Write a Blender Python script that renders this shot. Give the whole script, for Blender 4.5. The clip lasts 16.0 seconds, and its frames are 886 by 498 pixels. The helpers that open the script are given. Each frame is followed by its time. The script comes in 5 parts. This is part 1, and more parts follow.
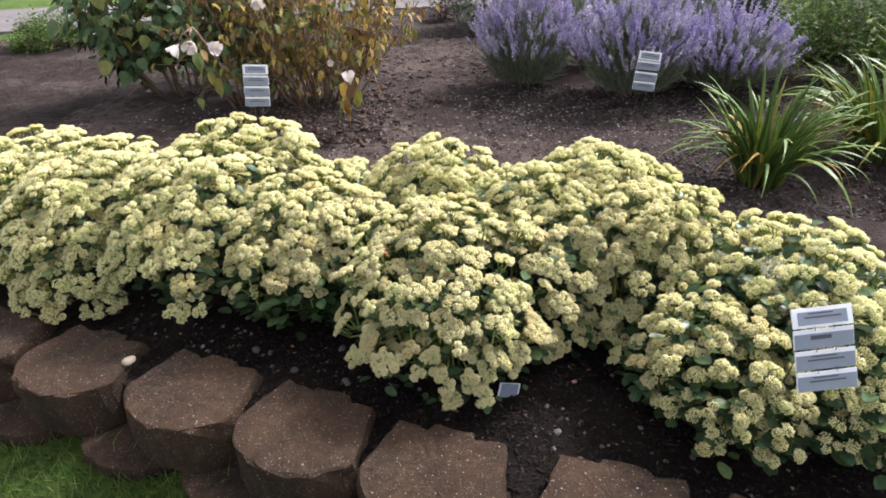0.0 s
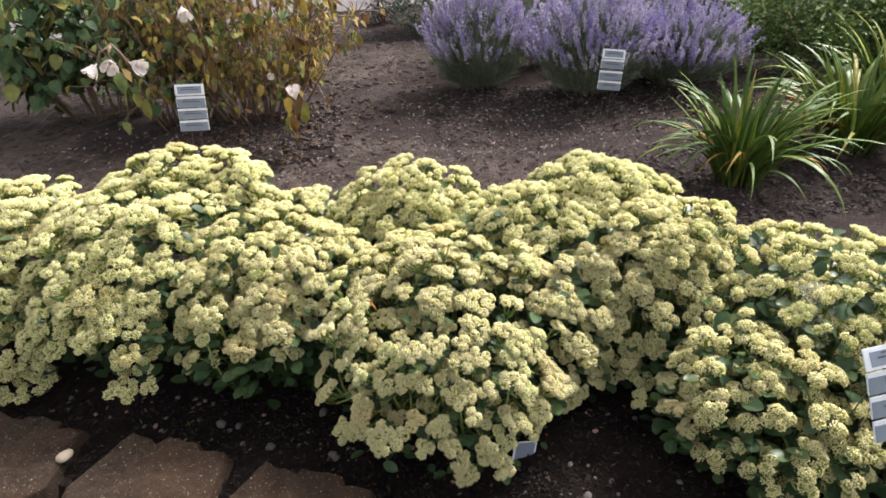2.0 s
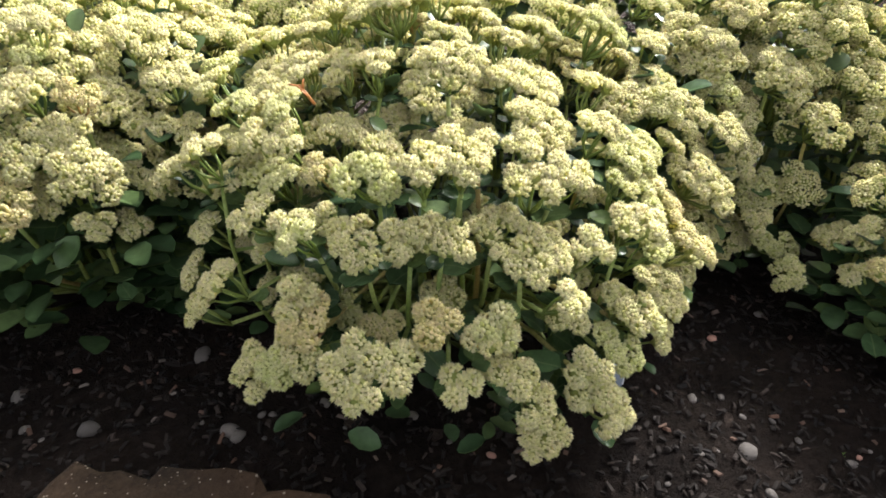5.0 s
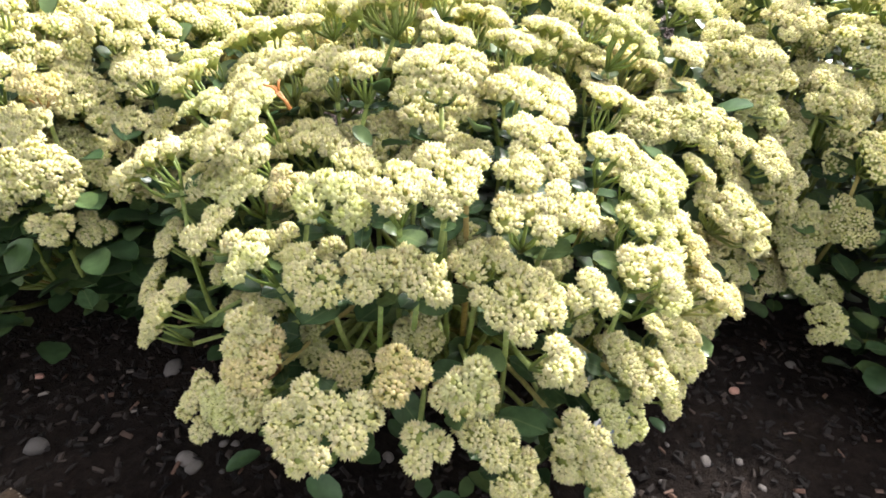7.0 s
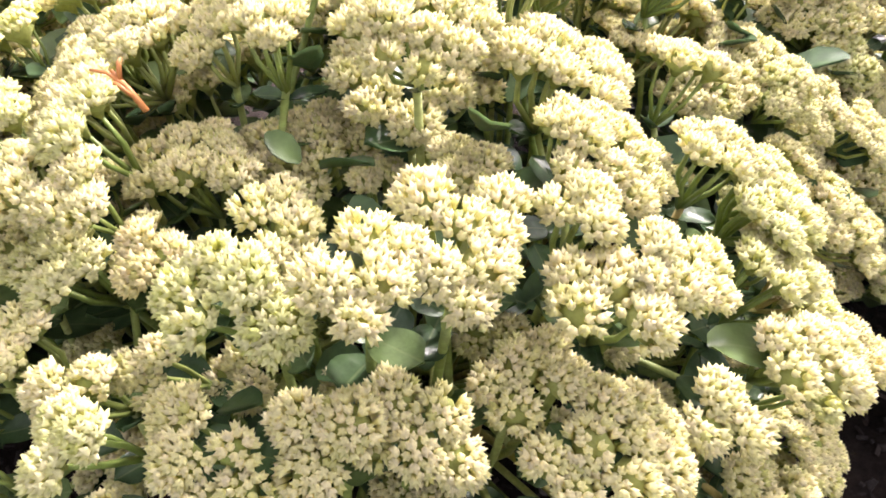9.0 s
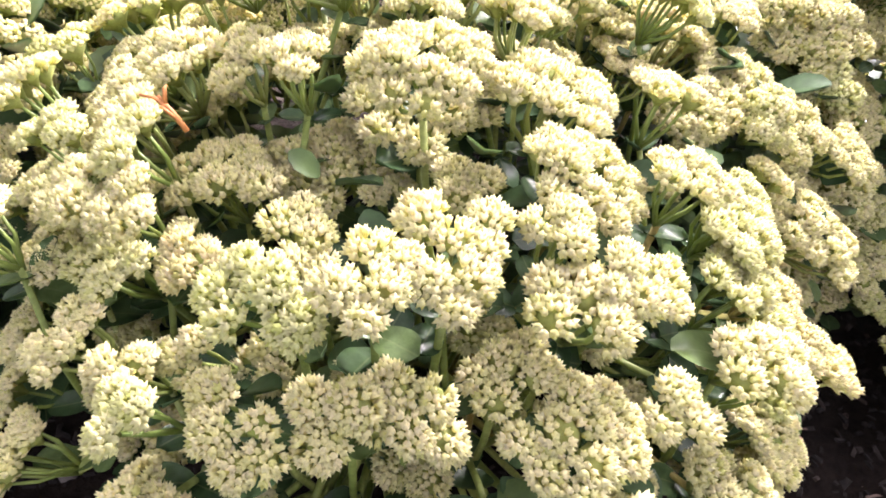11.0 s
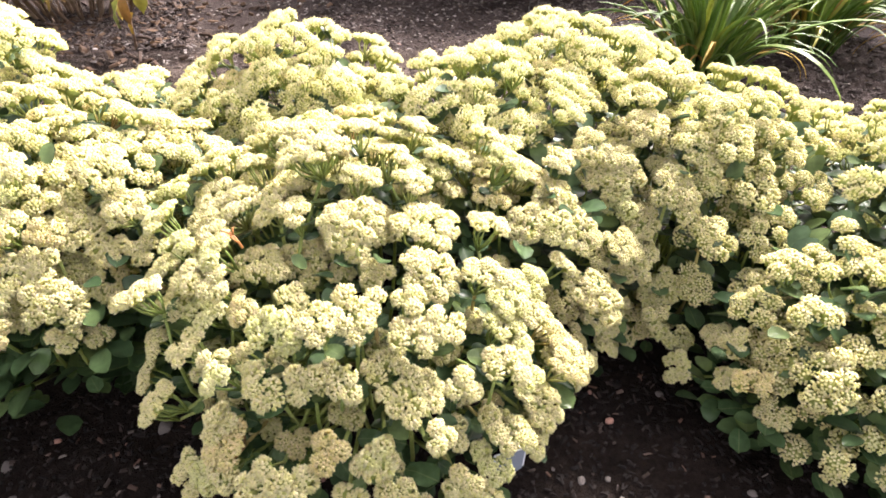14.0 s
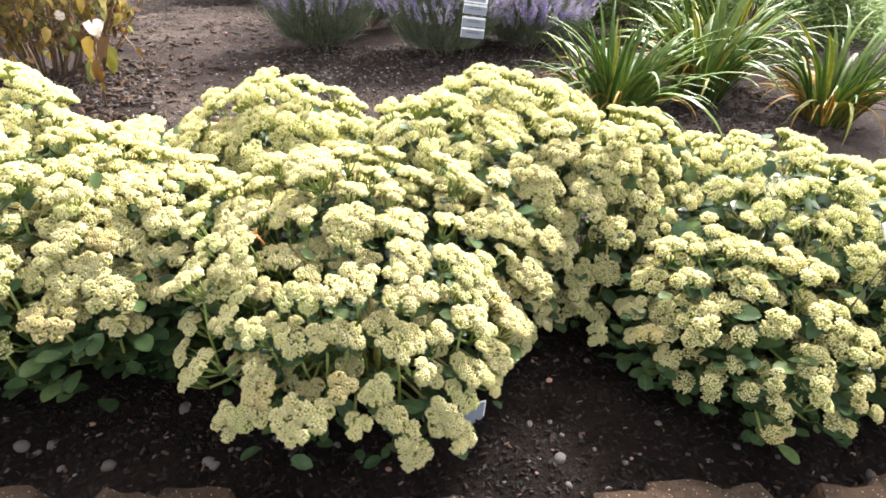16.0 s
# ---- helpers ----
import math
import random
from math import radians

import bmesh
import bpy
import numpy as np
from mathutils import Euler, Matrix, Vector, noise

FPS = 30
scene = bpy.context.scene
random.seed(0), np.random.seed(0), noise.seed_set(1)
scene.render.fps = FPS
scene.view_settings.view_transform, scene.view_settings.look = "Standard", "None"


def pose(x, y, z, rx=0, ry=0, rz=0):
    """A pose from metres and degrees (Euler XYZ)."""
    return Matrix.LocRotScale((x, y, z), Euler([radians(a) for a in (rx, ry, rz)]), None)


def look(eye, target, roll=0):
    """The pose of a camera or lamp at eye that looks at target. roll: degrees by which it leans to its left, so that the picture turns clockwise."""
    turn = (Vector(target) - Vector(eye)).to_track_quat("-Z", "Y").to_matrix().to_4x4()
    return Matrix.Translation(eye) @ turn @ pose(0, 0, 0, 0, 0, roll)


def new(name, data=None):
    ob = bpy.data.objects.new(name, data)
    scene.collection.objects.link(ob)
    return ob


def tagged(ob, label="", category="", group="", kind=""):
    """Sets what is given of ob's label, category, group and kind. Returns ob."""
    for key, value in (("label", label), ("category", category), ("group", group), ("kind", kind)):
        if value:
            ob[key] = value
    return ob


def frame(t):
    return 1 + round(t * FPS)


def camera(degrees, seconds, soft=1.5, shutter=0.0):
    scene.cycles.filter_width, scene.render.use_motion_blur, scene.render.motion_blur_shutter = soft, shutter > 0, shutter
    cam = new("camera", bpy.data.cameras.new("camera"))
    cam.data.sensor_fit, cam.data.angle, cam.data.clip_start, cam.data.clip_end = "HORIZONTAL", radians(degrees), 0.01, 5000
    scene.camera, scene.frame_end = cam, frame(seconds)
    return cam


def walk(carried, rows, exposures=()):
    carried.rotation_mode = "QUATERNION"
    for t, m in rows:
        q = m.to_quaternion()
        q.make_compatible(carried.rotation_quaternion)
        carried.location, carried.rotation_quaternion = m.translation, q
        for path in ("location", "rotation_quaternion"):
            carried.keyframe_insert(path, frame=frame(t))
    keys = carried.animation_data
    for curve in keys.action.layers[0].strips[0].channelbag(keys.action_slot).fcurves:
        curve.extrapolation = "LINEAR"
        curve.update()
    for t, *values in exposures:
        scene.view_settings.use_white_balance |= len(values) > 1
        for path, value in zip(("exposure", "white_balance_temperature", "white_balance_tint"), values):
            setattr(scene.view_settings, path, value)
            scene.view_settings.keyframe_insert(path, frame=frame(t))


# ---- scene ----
cam = camera(72.0, 16.0, soft=1.7)
PATH = [
    (0, (0.1692, 0.0588, 1.3104), (0.0468, 2.118, 0.084), -2.5),
    (0.5, (0.1368, 0.1848, 1.296), (0.1308, 2.2716, 0.1104), -2.6),
    (1, (0.1104, 0.2736, 1.3044), (0.21, 2.3688, 0.1392), -3.0),
    (1.5, (0.0588, 0.3012, 1.296), (0.1404, 2.3592, 0.0636), -1.8),
    (2, (0.0384, 0.3324, 1.2876), (0.1356, 2.3868, 0.0504), -3.6),
    (2.5, (-0.0432, 0.42, 1.2396), (0.3096, 2.4516, 0.0132), 0.2),
    (3, (-0.1308, 0.5376, 1.1364), (0.2364, 2.574, -0.078), -1.3),
    (3.5, (-0.162, 0.6444, 0.9768), (0.288, 2.6784, -0.2172), -0.8),
    (4, (-0.174, 0.75, 0.8736), (0.4128, 2.7516, -0.3132), -0.4),
    (4.5, (-0.1536, 0.8388, 0.7128), (0.4536, 2.8464, -0.4524), 1.5),
    (5, (-0.126, 0.8808, 0.6324), (0.4476, 2.8056, -0.6816), 1.1),
    (5.2, (-0.1176, 0.9012, 0.6216), (0.4608, 2.8248, -0.6912), 1.4),
    (7.3, (-0.0472, 0.9885, 0.6209), (0.388, 2.9266, -0.7261), 2.58),
    (7.5, (-0.0444, 1.0332, 0.5928), (0.4344, 2.9904, -0.7104), 1.0),
    (8, (-0.0429, 1.1311, 0.5593), (0.4855, 2.9768, -0.881), 2.77),
    (8.5, (-0.023, 1.187, 0.536), (0.6105, 3.0278, -0.8675), 2.82),
    (9, (-0.0291, 1.2087, 0.5377), (0.6328, 3.0034, -0.9119), 2.07),
    (9.2, (-0.0288, 1.2088, 0.5414), (0.6101, 3.0171, -0.9015), 2.04),
    (11.3, (-0.03, 1.17, 0.582), (0.5628, 2.9712, -0.8892), 2.4),
    (11.5, (-0.0324, 1.1664, 0.588), (0.5604, 2.9748, -0.8736), 2.4),
    (12, (-0.0372, 1.1268, 0.6096), (0.5568, 2.9316, -0.8568), 3.3),
    (12.5, (-0.0408, 1.0572, 0.6648), (0.5172, 2.8956, -0.774), 3.8),
    (13, (-0.0288, 1.0068, 0.7272), (0.5004, 2.8452, -0.7212), 2.6),
    (13.5, (-0.0144, 0.9228, 0.7896), (0.474, 2.808, -0.612), 1.5),
    (14, (0.0108, 0.858, 0.8688), (0.5112, 2.7348, -0.54), 0.9),
    (14.5, (0.0432, 0.7896, 0.9192), (0.5496, 2.6736, -0.4776), 0.2),
    (15, (0.0012, 0.7092, 0.9288), (0.5064, 2.6112, -0.444), 0.4),
    (15.5, (-0.0648, 0.624, 0.9348), (0.6408, 2.5068, -0.3768), 1.4),
    (16, (-0.1188, 0.5988, 0.936), (0.63, 2.5188, -0.2952), 2.0),
]
# seconds, stops, white balance
EXPOSURES = [(0, 1.23, 6080, 19), (1.5, 1.16, 6250, 17), (4.0, 1.13, 6370, 13), (5.2, 1.62, 6410, 11), (7.5, 2.18, 6440, 14), (8.5, 2.06, 6610, 24), (9.2, 2.06, 6610, 25), (11.5, 2.18, 6400, 26), (12.5, 2.25, 6490, 26), (13.5, 2.18, 6680, 24), (15, 2.07, 6550, 17), (16, 2.06, 6480, 14)]
walk(cam, [(t, look(eye, target, roll)) for t, eye, target, roll in PATH], EXPOSURES)

# ---- world and sun ----
SUN_ELEV, SUN_AZ = 45.0, 52.0   # degrees; azimuth from +y towards +x
world = bpy.data.worlds.new("world")
scene.world = world
world.use_nodes = True
wt = world.node_tree
sky = wt.nodes.new("ShaderNodeTexSky")
sky.sky_type = "NISHITA"
sky.sun_disc = False
sky.sun_elevation = radians(SUN_ELEV)
sky.sun_rotation = radians(SUN_AZ)
sky.air_density, sky.dust_density = 1.0, 5.0
haze = wt.nodes.new("ShaderNodeHueSaturation")      # a hazy, whitish sky
haze.inputs["Saturation"].default_value = 0.15
wt.links.new(sky.outputs[0], haze.inputs["Color"])
wt.links.new(haze.outputs[0], wt.nodes["Background"].inputs[0])
wt.nodes["Background"].inputs[1].default_value = 0.15
sun_data = bpy.data.lights.new("sun", "SUN")
sun_data.energy, sun_data.angle, sun_data.color = 2.05, radians(8), (1.0, 0.975, 0.935)
sun = new("sun", sun_data)
sdir = Vector((math.sin(radians(SUN_AZ)) * math.cos(radians(SUN_ELEV)), math.cos(radians(SUN_AZ)) * math.cos(radians(SUN_ELEV)), math.sin(radians(SUN_ELEV))))
sun.matrix_world = look(sdir * 30, (0, 0, 0))

rng = random.Random(7)


# ---- materials ----
def nodes_of(name):
    m = bpy.data.materials.new(name)
    m.use_nodes = True
    nt = m.node_tree
    return m, nt, nt.nodes["Principled BSDF"]


def coords(nt, kind="Object"):
    return nt.nodes.new("ShaderNodeTexCoord").outputs[kind]


def world_coords(nt):
    return nt.nodes.new("ShaderNodeNewGeometry").outputs["Position"]


def noise_node(nt, vec, scale, detail=4.0, rough=0.6):
    n = nt.nodes.new("ShaderNodeTexNoise")
    n.inputs["Scale"].default_value, n.inputs["Detail"].default_value, n.inputs["Roughness"].default_value = scale, detail, rough
    nt.links.new(vec, n.inputs["Vector"])
    return n.outputs["Fac"]


def ramp(nt, fac, stops):
    r = nt.nodes.new("ShaderNodeValToRGB")
    els = r.color_ramp.elements
    while len(els) < len(stops):
        els.new(0.5)
    for e, (p, c) in zip(els, stops):
        e.position, e.color = p, (*c, 1)
    nt.links.new(fac, r.inputs[0])
    return r.outputs[0]


def mix(nt, fac, a, b, mode="MIX"):
    n = nt.nodes.new("ShaderNodeMix")
    n.data_type, n.blend_type = "RGBA", mode
    for value, slot in ((fac, n.inputs[0]), (a, n.inputs[6]), (b, n.inputs[7])):
        if isinstance(value, bpy.types.NodeSocket):
            nt.links.new(value, slot)
        elif isinstance(value, (int, float)):
            slot.default_value = value
        else:
            slot.default_value = (*value, 1)
    return n.outputs[2]


def bump(nt, bsdf, height, strength, distance):
    b = nt.nodes.new("ShaderNodeBump")
    b.inputs["Strength"].default_value, b.inputs["Distance"].default_value = strength, distance
    nt.links.new(height, b.inputs["Height"])
    nt.links.new(b.outputs[0], bsdf.inputs["Normal"])


def leafy(name, stops, rough=0.5, sheer=0.25, spread="object", grain=60.0, aged=None, rib=0.0, warm=(1.0, 0.99, 0.89)):
    """A leaf or petal: colour varied from piece to piece and along its grain, with light passing through."""
    m, nt, bsdf = nodes_of(name)
    if spread == "object":
        rnd = nt.nodes.new("ShaderNodeObjectInfo").outputs["Random"]
    else:
        rnd = nt.nodes.new("ShaderNodeNewGeometry").outputs["Random Per Island"]
    col = ramp(nt, rnd, stops)
    fine = noise_node(nt, coords(nt), grain, 3)
    col = mix(nt, 0.55, col, ramp(nt, fine, [(0.3, (0.55, 0.55, 0.5)), (0.7, (1.25, 1.25, 1.2))]), "MULTIPLY")
    if rib:
        split = nt.nodes.new("ShaderNodeSeparateXYZ")
        nt.links.new(coords(nt), split.inputs[0])
        side = nt.nodes.new("ShaderNodeMath")
        side.operation = "ABSOLUTE"
        nt.links.new(split.outputs[1], side.inputs[0])
        line = nt.nodes.new("ShaderNodeMapRange")
        line.inputs["From Min"].default_value, line.inputs["From Max"].default_value = rib, rib * 2.2
        line.inputs["To Min"].default_value, line.inputs["To Max"].default_value = 0.22, 0.0
        nt.links.new(side.outputs[0], line.inputs["Value"])
        col = mix(nt, line.outputs[0], col, (0.30, 0.36, 0.16))
    if aged:
        whole = nt.nodes.new("ShaderNodeObjectInfo").outputs["Random"]
        col = mix(nt, 1.0, col, ramp(nt, whole, aged), "MULTIPLY")
    nt.links.new(col, bsdf.inputs["Base Color"])
    bsdf.inputs["Roughness"].default_value = rough
    bsdf.inputs["Specular IOR Level"].default_value = 0.3
    bump(nt, bsdf, fine, 0.25, 0.002)
    if sheer:
        tr = nt.nodes.new("ShaderNodeBsdfTranslucent")
        nt.links.new(mix(nt, 1.0, col, warm, "MULTIPLY"), tr.inputs["Color"])     # light that has passed through is warmer
        mx = nt.nodes.new("ShaderNodeMixShader")
        mx.inputs[0].default_value = sheer
        nt.links.new(bsdf.outputs[0], mx.inputs[1])
        nt.links.new(tr.outputs[0], mx.inputs[2])
        nt.links.new(mx.outputs[0], nt.nodes["Material Output"].inputs[0])
    return m


def ground_mat(name, stops, scale, rough, fine_scale, depth, wet=None):
    m, nt, bsdf = nodes_of(name)
    p = world_coords(nt)
    big = noise_node(nt, p, scale, 5, 0.65)
    fine = noise_node(nt, p, fine_scale, 8, 0.7)
    col = ramp(nt, big, stops)
    col = mix(nt, 0.8, col, ramp(nt, fine, [(0.32, (0.35, 0.33, 0.32)), (0.68, (1.5, 1.48, 1.45))]), "MULTIPLY")
    nt.links.new(col, bsdf.inputs["Base Color"])
    bsdf.inputs["Roughness"].default_value, bsdf.inputs["Specular IOR Level"].default_value = rough, 0.12
    bump(nt, bsdf, fine, 0.8, depth)
    return m


def soil_material():
    m, nt, bsdf = nodes_of("soil")
    p = world_coords(nt)
    big, mid, fine = noise_node(nt, p, 1.3, 5, 0.65), noise_node(nt, p, 14, 6, 0.7), noise_node(nt, p, 75, 8, 0.75)
    col = ramp(nt, big, [(0.3, (0.022, 0.0155, 0.012)), (0.5, (0.056, 0.042, 0.035)), (0.7, (0.122, 0.098, 0.084))])
    col = mix(nt, 0.75, col, ramp(nt, mid, [(0.3, (0.45, 0.43, 0.42)), (0.7, (1.45, 1.45, 1.45))]), "MULTIPLY")
    col = mix(nt, 0.8, col, ramp(nt, fine, [(0.36, (0.28, 0.26, 0.25)), (0.64, (1.75, 1.72, 1.68))]), "MULTIPLY")
    nt.links.new(col, bsdf.inputs["Base Color"])
    bsdf.inputs["Roughness"].default_value, bsdf.inputs["Specular IOR Level"].default_value = 0.95, 0.15
    add = nt.nodes.new("ShaderNodeMath")
    add.operation = "MULTIPLY_ADD"
    nt.links.new(mid, add.inputs[0])
    add.inputs[1].default_value = 2.2
    nt.links.new(fine, add.inputs[2])
    bump(nt, bsdf, add.outputs[0], 1.0, 0.034)
    return m


SOIL = soil_material()
# damp mulch along the wall; the plants' shade is partly in this colour
SHADED_MULCH = ground_mat("shaded_mulch_ground", [(0.3, (0.007, 0.0047, 0.0036)), (0.7, (0.021, 0.0145, 0.0112))], 6.0, 0.92, 90, 0.03)
TRODDEN = ground_mat("trodden_soil", [(0.3, (0.043, 0.032, 0.026)), (0.7, (0.130, 0.102, 0.086))], 5.0, 0.95, 90, 0.03)
DRY_MULCH = ground_mat("dry_mulch_ground", [(0.3, (0.030, 0.022, 0.019)), (0.7, (0.078, 0.060, 0.053))], 6.0, 0.95, 90, 0.03)
LAWN = ground_mat("lawn", [(0.3, (0.05, 0.085, 0.016)), (0.7, (0.095, 0.155, 0.03))], 3.0, 0.9, 60, 0.02)
PATH_MAT = ground_mat("path", [(0.3, (0.13, 0.118, 0.115)), (0.7, (0.19, 0.175, 0.17))], 2.0, 0.9, 120, 0.004)


def block_material():
    m, nt, bsdf = nodes_of("concrete_block")
    p = world_coords(nt)
    rnd = nt.nodes.new("ShaderNodeObjectInfo").outputs["Random"]
    base = ramp(nt, noise_node(nt, p, 9, 5), [(0.3, (0.024, 0.016, 0.0095)), (0.7, (0.058, 0.040, 0.024))])
    base = mix(nt, 0.5, base, ramp(nt, rnd, [(0.0, (0.75, 0.72, 0.72)), (1.0, (1.25, 1.2, 1.15))]), "MULTIPLY")
    blot = noise_node(nt, p, 38, 6, 0.7)
    base = mix(nt, 0.7, base, ramp(nt, blot, [(0.35, (0.5, 0.47, 0.46)), (0.65, (1.4, 1.38, 1.34))]), "MULTIPLY")
    fine = noise_node(nt, p, 160, 6, 0.75)
    base = mix(nt, 0.7, base, ramp(nt, fine, [(0.35, (0.45, 0.42, 0.4)), (0.65, (1.45, 1.45, 1.45))]), "MULTIPLY")
    rust = noise_node(nt, p, 5, 4, 0.6)
    base = mix(nt, ramp(nt, rust, [(0.42, (0, 0, 0)), (0.68, (0.55, 0.55, 0.55))]), base, (0.080, 0.043, 0.022))
    for scale, share, size in ((48, 0.74, 0.17), (95, 0.68, 0.22), (200, 0.66, 0.28)):     # exposed pale aggregate
        v = nt.nodes.new("ShaderNodeTexVoronoi")
        v.inputs["Scale"].default_value = scale
        nt.links.new(p, v.inputs["Vector"])
        speck = ramp(nt, v.outputs["Distance"], [(0.0, (1, 1, 1)), (size * 0.5, (0.9, 0.9, 0.9)), (size, (0, 0, 0))])
        pick = ramp(nt, v.outputs["Color"], [(share, (0, 0, 0)), (share + 0.04, (1, 1, 1))])
        base = mix(nt, mix(nt, 1.0, speck, pick, "MULTIPLY"), base, (0.30, 0.25, 0.20))
    nt.links.new(base, bsdf.inputs["Base Color"])
    bsdf.inputs["Roughness"].default_value, bsdf.inputs["Specular IOR Level"].default_value = 0.9, 0.25
    bump(nt, bsdf, mix(nt, 0.5, fine, blot), 1.0, 0.012)
    return m


BLOCK = block_material()


def plain(name, a, b, rough=0.5, metal=0.0, grain=30.0, depth=0.001, spread=0.0):
    m, nt, bsdf = nodes_of(name)
    f = noise_node(nt, coords(nt), grain, 5)
    col = ramp(nt, f, [(0.3, a), (0.7, b)])
    if spread:
        rnd = nt.nodes.new("ShaderNodeObjectInfo").outputs["Random"]
        col = mix(nt, spread, col, ramp(nt, rnd, [(0, (0.4, 0.4, 0.4)), (1, (1.6, 1.6, 1.6))]), "MULTIPLY")
    nt.links.new(col, bsdf.inputs["Base Color"])
    bsdf.inputs["Roughness"].default_value, bsdf.inputs["Metallic"].default_value = rough, metal
    bump(nt, bsdf, f, 0.4, depth)
    return m


PETAL = leafy("petal", [(0.0, (0.72, 0.72, 0.30)), (0.12, (0.89, 0.86, 0.48)), (0.5, (0.92, 0.878, 0.54)), (1.0, (0.945, 0.868, 0.61))], 0.65, 0.52, "island", 300, [(0.0, (0.93, 0.98, 0.88)), (0.12, (1, 1, 1)), (0.88, (1, 1, 1)), (1.0, (0.97, 0.915, 0.85))], warm=(1.0, 0.985, 0.83))
BUD = leafy("bud_green", [(0.0, (0.30, 0.36, 0.10)), (1.0, (0.42, 0.45, 0.15))], 0.6, 0.38, "island", 200)
STEM = leafy("stem", [(0.0, (0.22, 0.30, 0.075)), (0.93, (0.38, 0.43, 0.14)), (1.0, (0.44, 0.26, 0.10))], 0.4, 0.25, "object", 90)
RED_STEM = leafy("red_stem", [(0.0, (0.52, 0.20, 0.07)), (1.0, (0.55, 0.25, 0.09))], 0.4, 0.15, "object", 120)
LEAF_STOPS = [(0.0, (0.046, 0.088, 0.040)), (0.6, (0.085, 0.148, 0.064)), (1.0, (0.16, 0.23, 0.085))]
LEAF = leafy("sedum_leaf", LEAF_STOPS, 0.27, 0.34, "object", 70, rib=0.0006)
LEAF_MASS = leafy("sedum_leaf_mass", LEAF_STOPS, 0.30, 0.34, "island", 70)
LAV_FLOWER = leafy("lavender_flower", [(0.0, (0.32, 0.26, 0.56)), (0.5, (0.48, 0.42, 0.68)), (1.0, (0.68, 0.63, 0.76))], 0.7, 0.25, "object", 200)
LAV_FLOWER_MASS = leafy("lavender_flower_mass", [(0.0, (0.38, 0.32, 0.56)), (0.5, (0.53, 0.47, 0.68)), (1.0, (0.72, 0.67, 0.76))], 0.7, 0.25, "island", 200)
LAV_LEAF = leafy("lavender_leaf", [(0.0, (0.15, 0.19, 0.12)), (1.0, (0.33, 0.38, 0.26))], 0.7, 0.2, "island", 100)
DAYLILY = leafy("daylily_leaf", [(0.0, (0.085, 0.16, 0.035)), (0.6, (0.16, 0.25, 0.055)), (0.9, (0.25, 0.32, 0.07)), (1.0, (0.42, 0.38, 0.07))], 0.42, 0.36, "object", 40)
DAYLILY_DRY = leafy("daylily_dry", [(0.0, (0.42, 0.30, 0.05)), (1.0, (0.42, 0.22, 0.06))], 0.6, 0.3, "object", 40)
SHRUB_LEAF = leafy("shrub_leaf", [(0.0, (0.05, 0.092, 0.022)), (0.6, (0.10, 0.17, 0.04)), (1.0, (0.21, 0.28, 0.065))], 0.6, 0.35, "island", 60)
BIG_LEAF = leafy("broad_leaf", [(0.0, (0.075, 0.14, 0.06)), (0.7, (0.15, 0.235, 0.095)), (0.85, (0.28, 0.32, 0.10)), (1.0, (0.38, 0.34, 0.08))], 0.5, 0.38, "object", 30, rib=0.0012)
BROAD_MASS = leafy("broad_leaf_mass", [(0.0, (0.075, 0.14, 0.06)), (0.7, (0.15, 0.235, 0.095)), (0.85, (0.28, 0.32, 0.10)), (1.0, (0.38, 0.34, 0.08))], 0.5, 0.38, "island", 30)
BIG_LEAF_MASS = leafy("dark_shrub_leaf", [(0.0, (0.03, 0.065, 0.03)), (1.0, (0.075, 0.13, 0.05))], 0.6, 0.2, "island", 30)
FADED_LEAF = leafy("faded_leaf", [(0.0, (0.15, 0.085, 0.045)), (0.22, (0.33, 0.20, 0.075)), (0.46, (0.58, 0.43, 0.095)), (0.72, (0.36, 0.34, 0.085)), (1.0, (0.20, 0.27, 0.085))], 0.6, 0.42, "object", 30)
FADED_MASS = leafy("faded_leaf_mass", [(0.0, (0.15, 0.085, 0.045)), (0.22, (0.33, 0.20, 0.075)), (0.46, (0.58, 0.43, 0.095)), (0.72, (0.36, 0.34, 0.085)), (1.0, (0.20, 0.27, 0.085))], 0.6, 0.42, "island", 30)
WHITE_PETAL = leafy("white_petal", [(0.0, (0.76, 0.68, 0.67)), (1.0, (0.82, 0.74, 0.70))], 0.6, 0.3, "object", 40)
BARK = plain("bark", (0.15, 0.095, 0.06), (0.33, 0.23, 0.15), 0.85, 0, 60, 0.003)
GRASS = leafy("grass_blade", [(0.0, (0.05, 0.11, 0.02)), (0.7, (0.11, 0.20, 0.035)), (1.0, (0.22, 0.25, 0.07))], 0.5, 0.3, "island", 60)
STONE = plain("stone", (0.06, 0.052, 0.047), (0.15, 0.13, 0.116), 0.8, 0, 60, 0.002, 0.7)
PALE_CHIP = plain("pale_chip", (0.13, 0.11, 0.10), (0.38, 0.34, 0.31), 0.85, 0, 3, 0.001)
PALE_STONE = plain("pale_stone", (0.36, 0.29, 0.20), (0.48, 0.40, 0.29), 0.8, 0, 50, 0.002)
BRICK_BIT = plain("reddish_stone", (0.24, 0.12, 0.09), (0.36, 0.2, 0.15), 0.85, 0, 60, 0.002, 0.5)
MULCH = plain("mulch", (0.045, 0.03, 0.022), (0.15, 0.105, 0.08), 0.9, 0, 50, 0.002, 0.8)
DARK_MULCH = leafy("dark_mulch", [(0.0, (0.022, 0.016, 0.014)), (0.6, (0.060, 0.046, 0.042)), (0.9, (0.11, 0.09, 0.083)), (1.0, (0.20, 0.175, 0.165))], 0.95, 0, "island", 40)
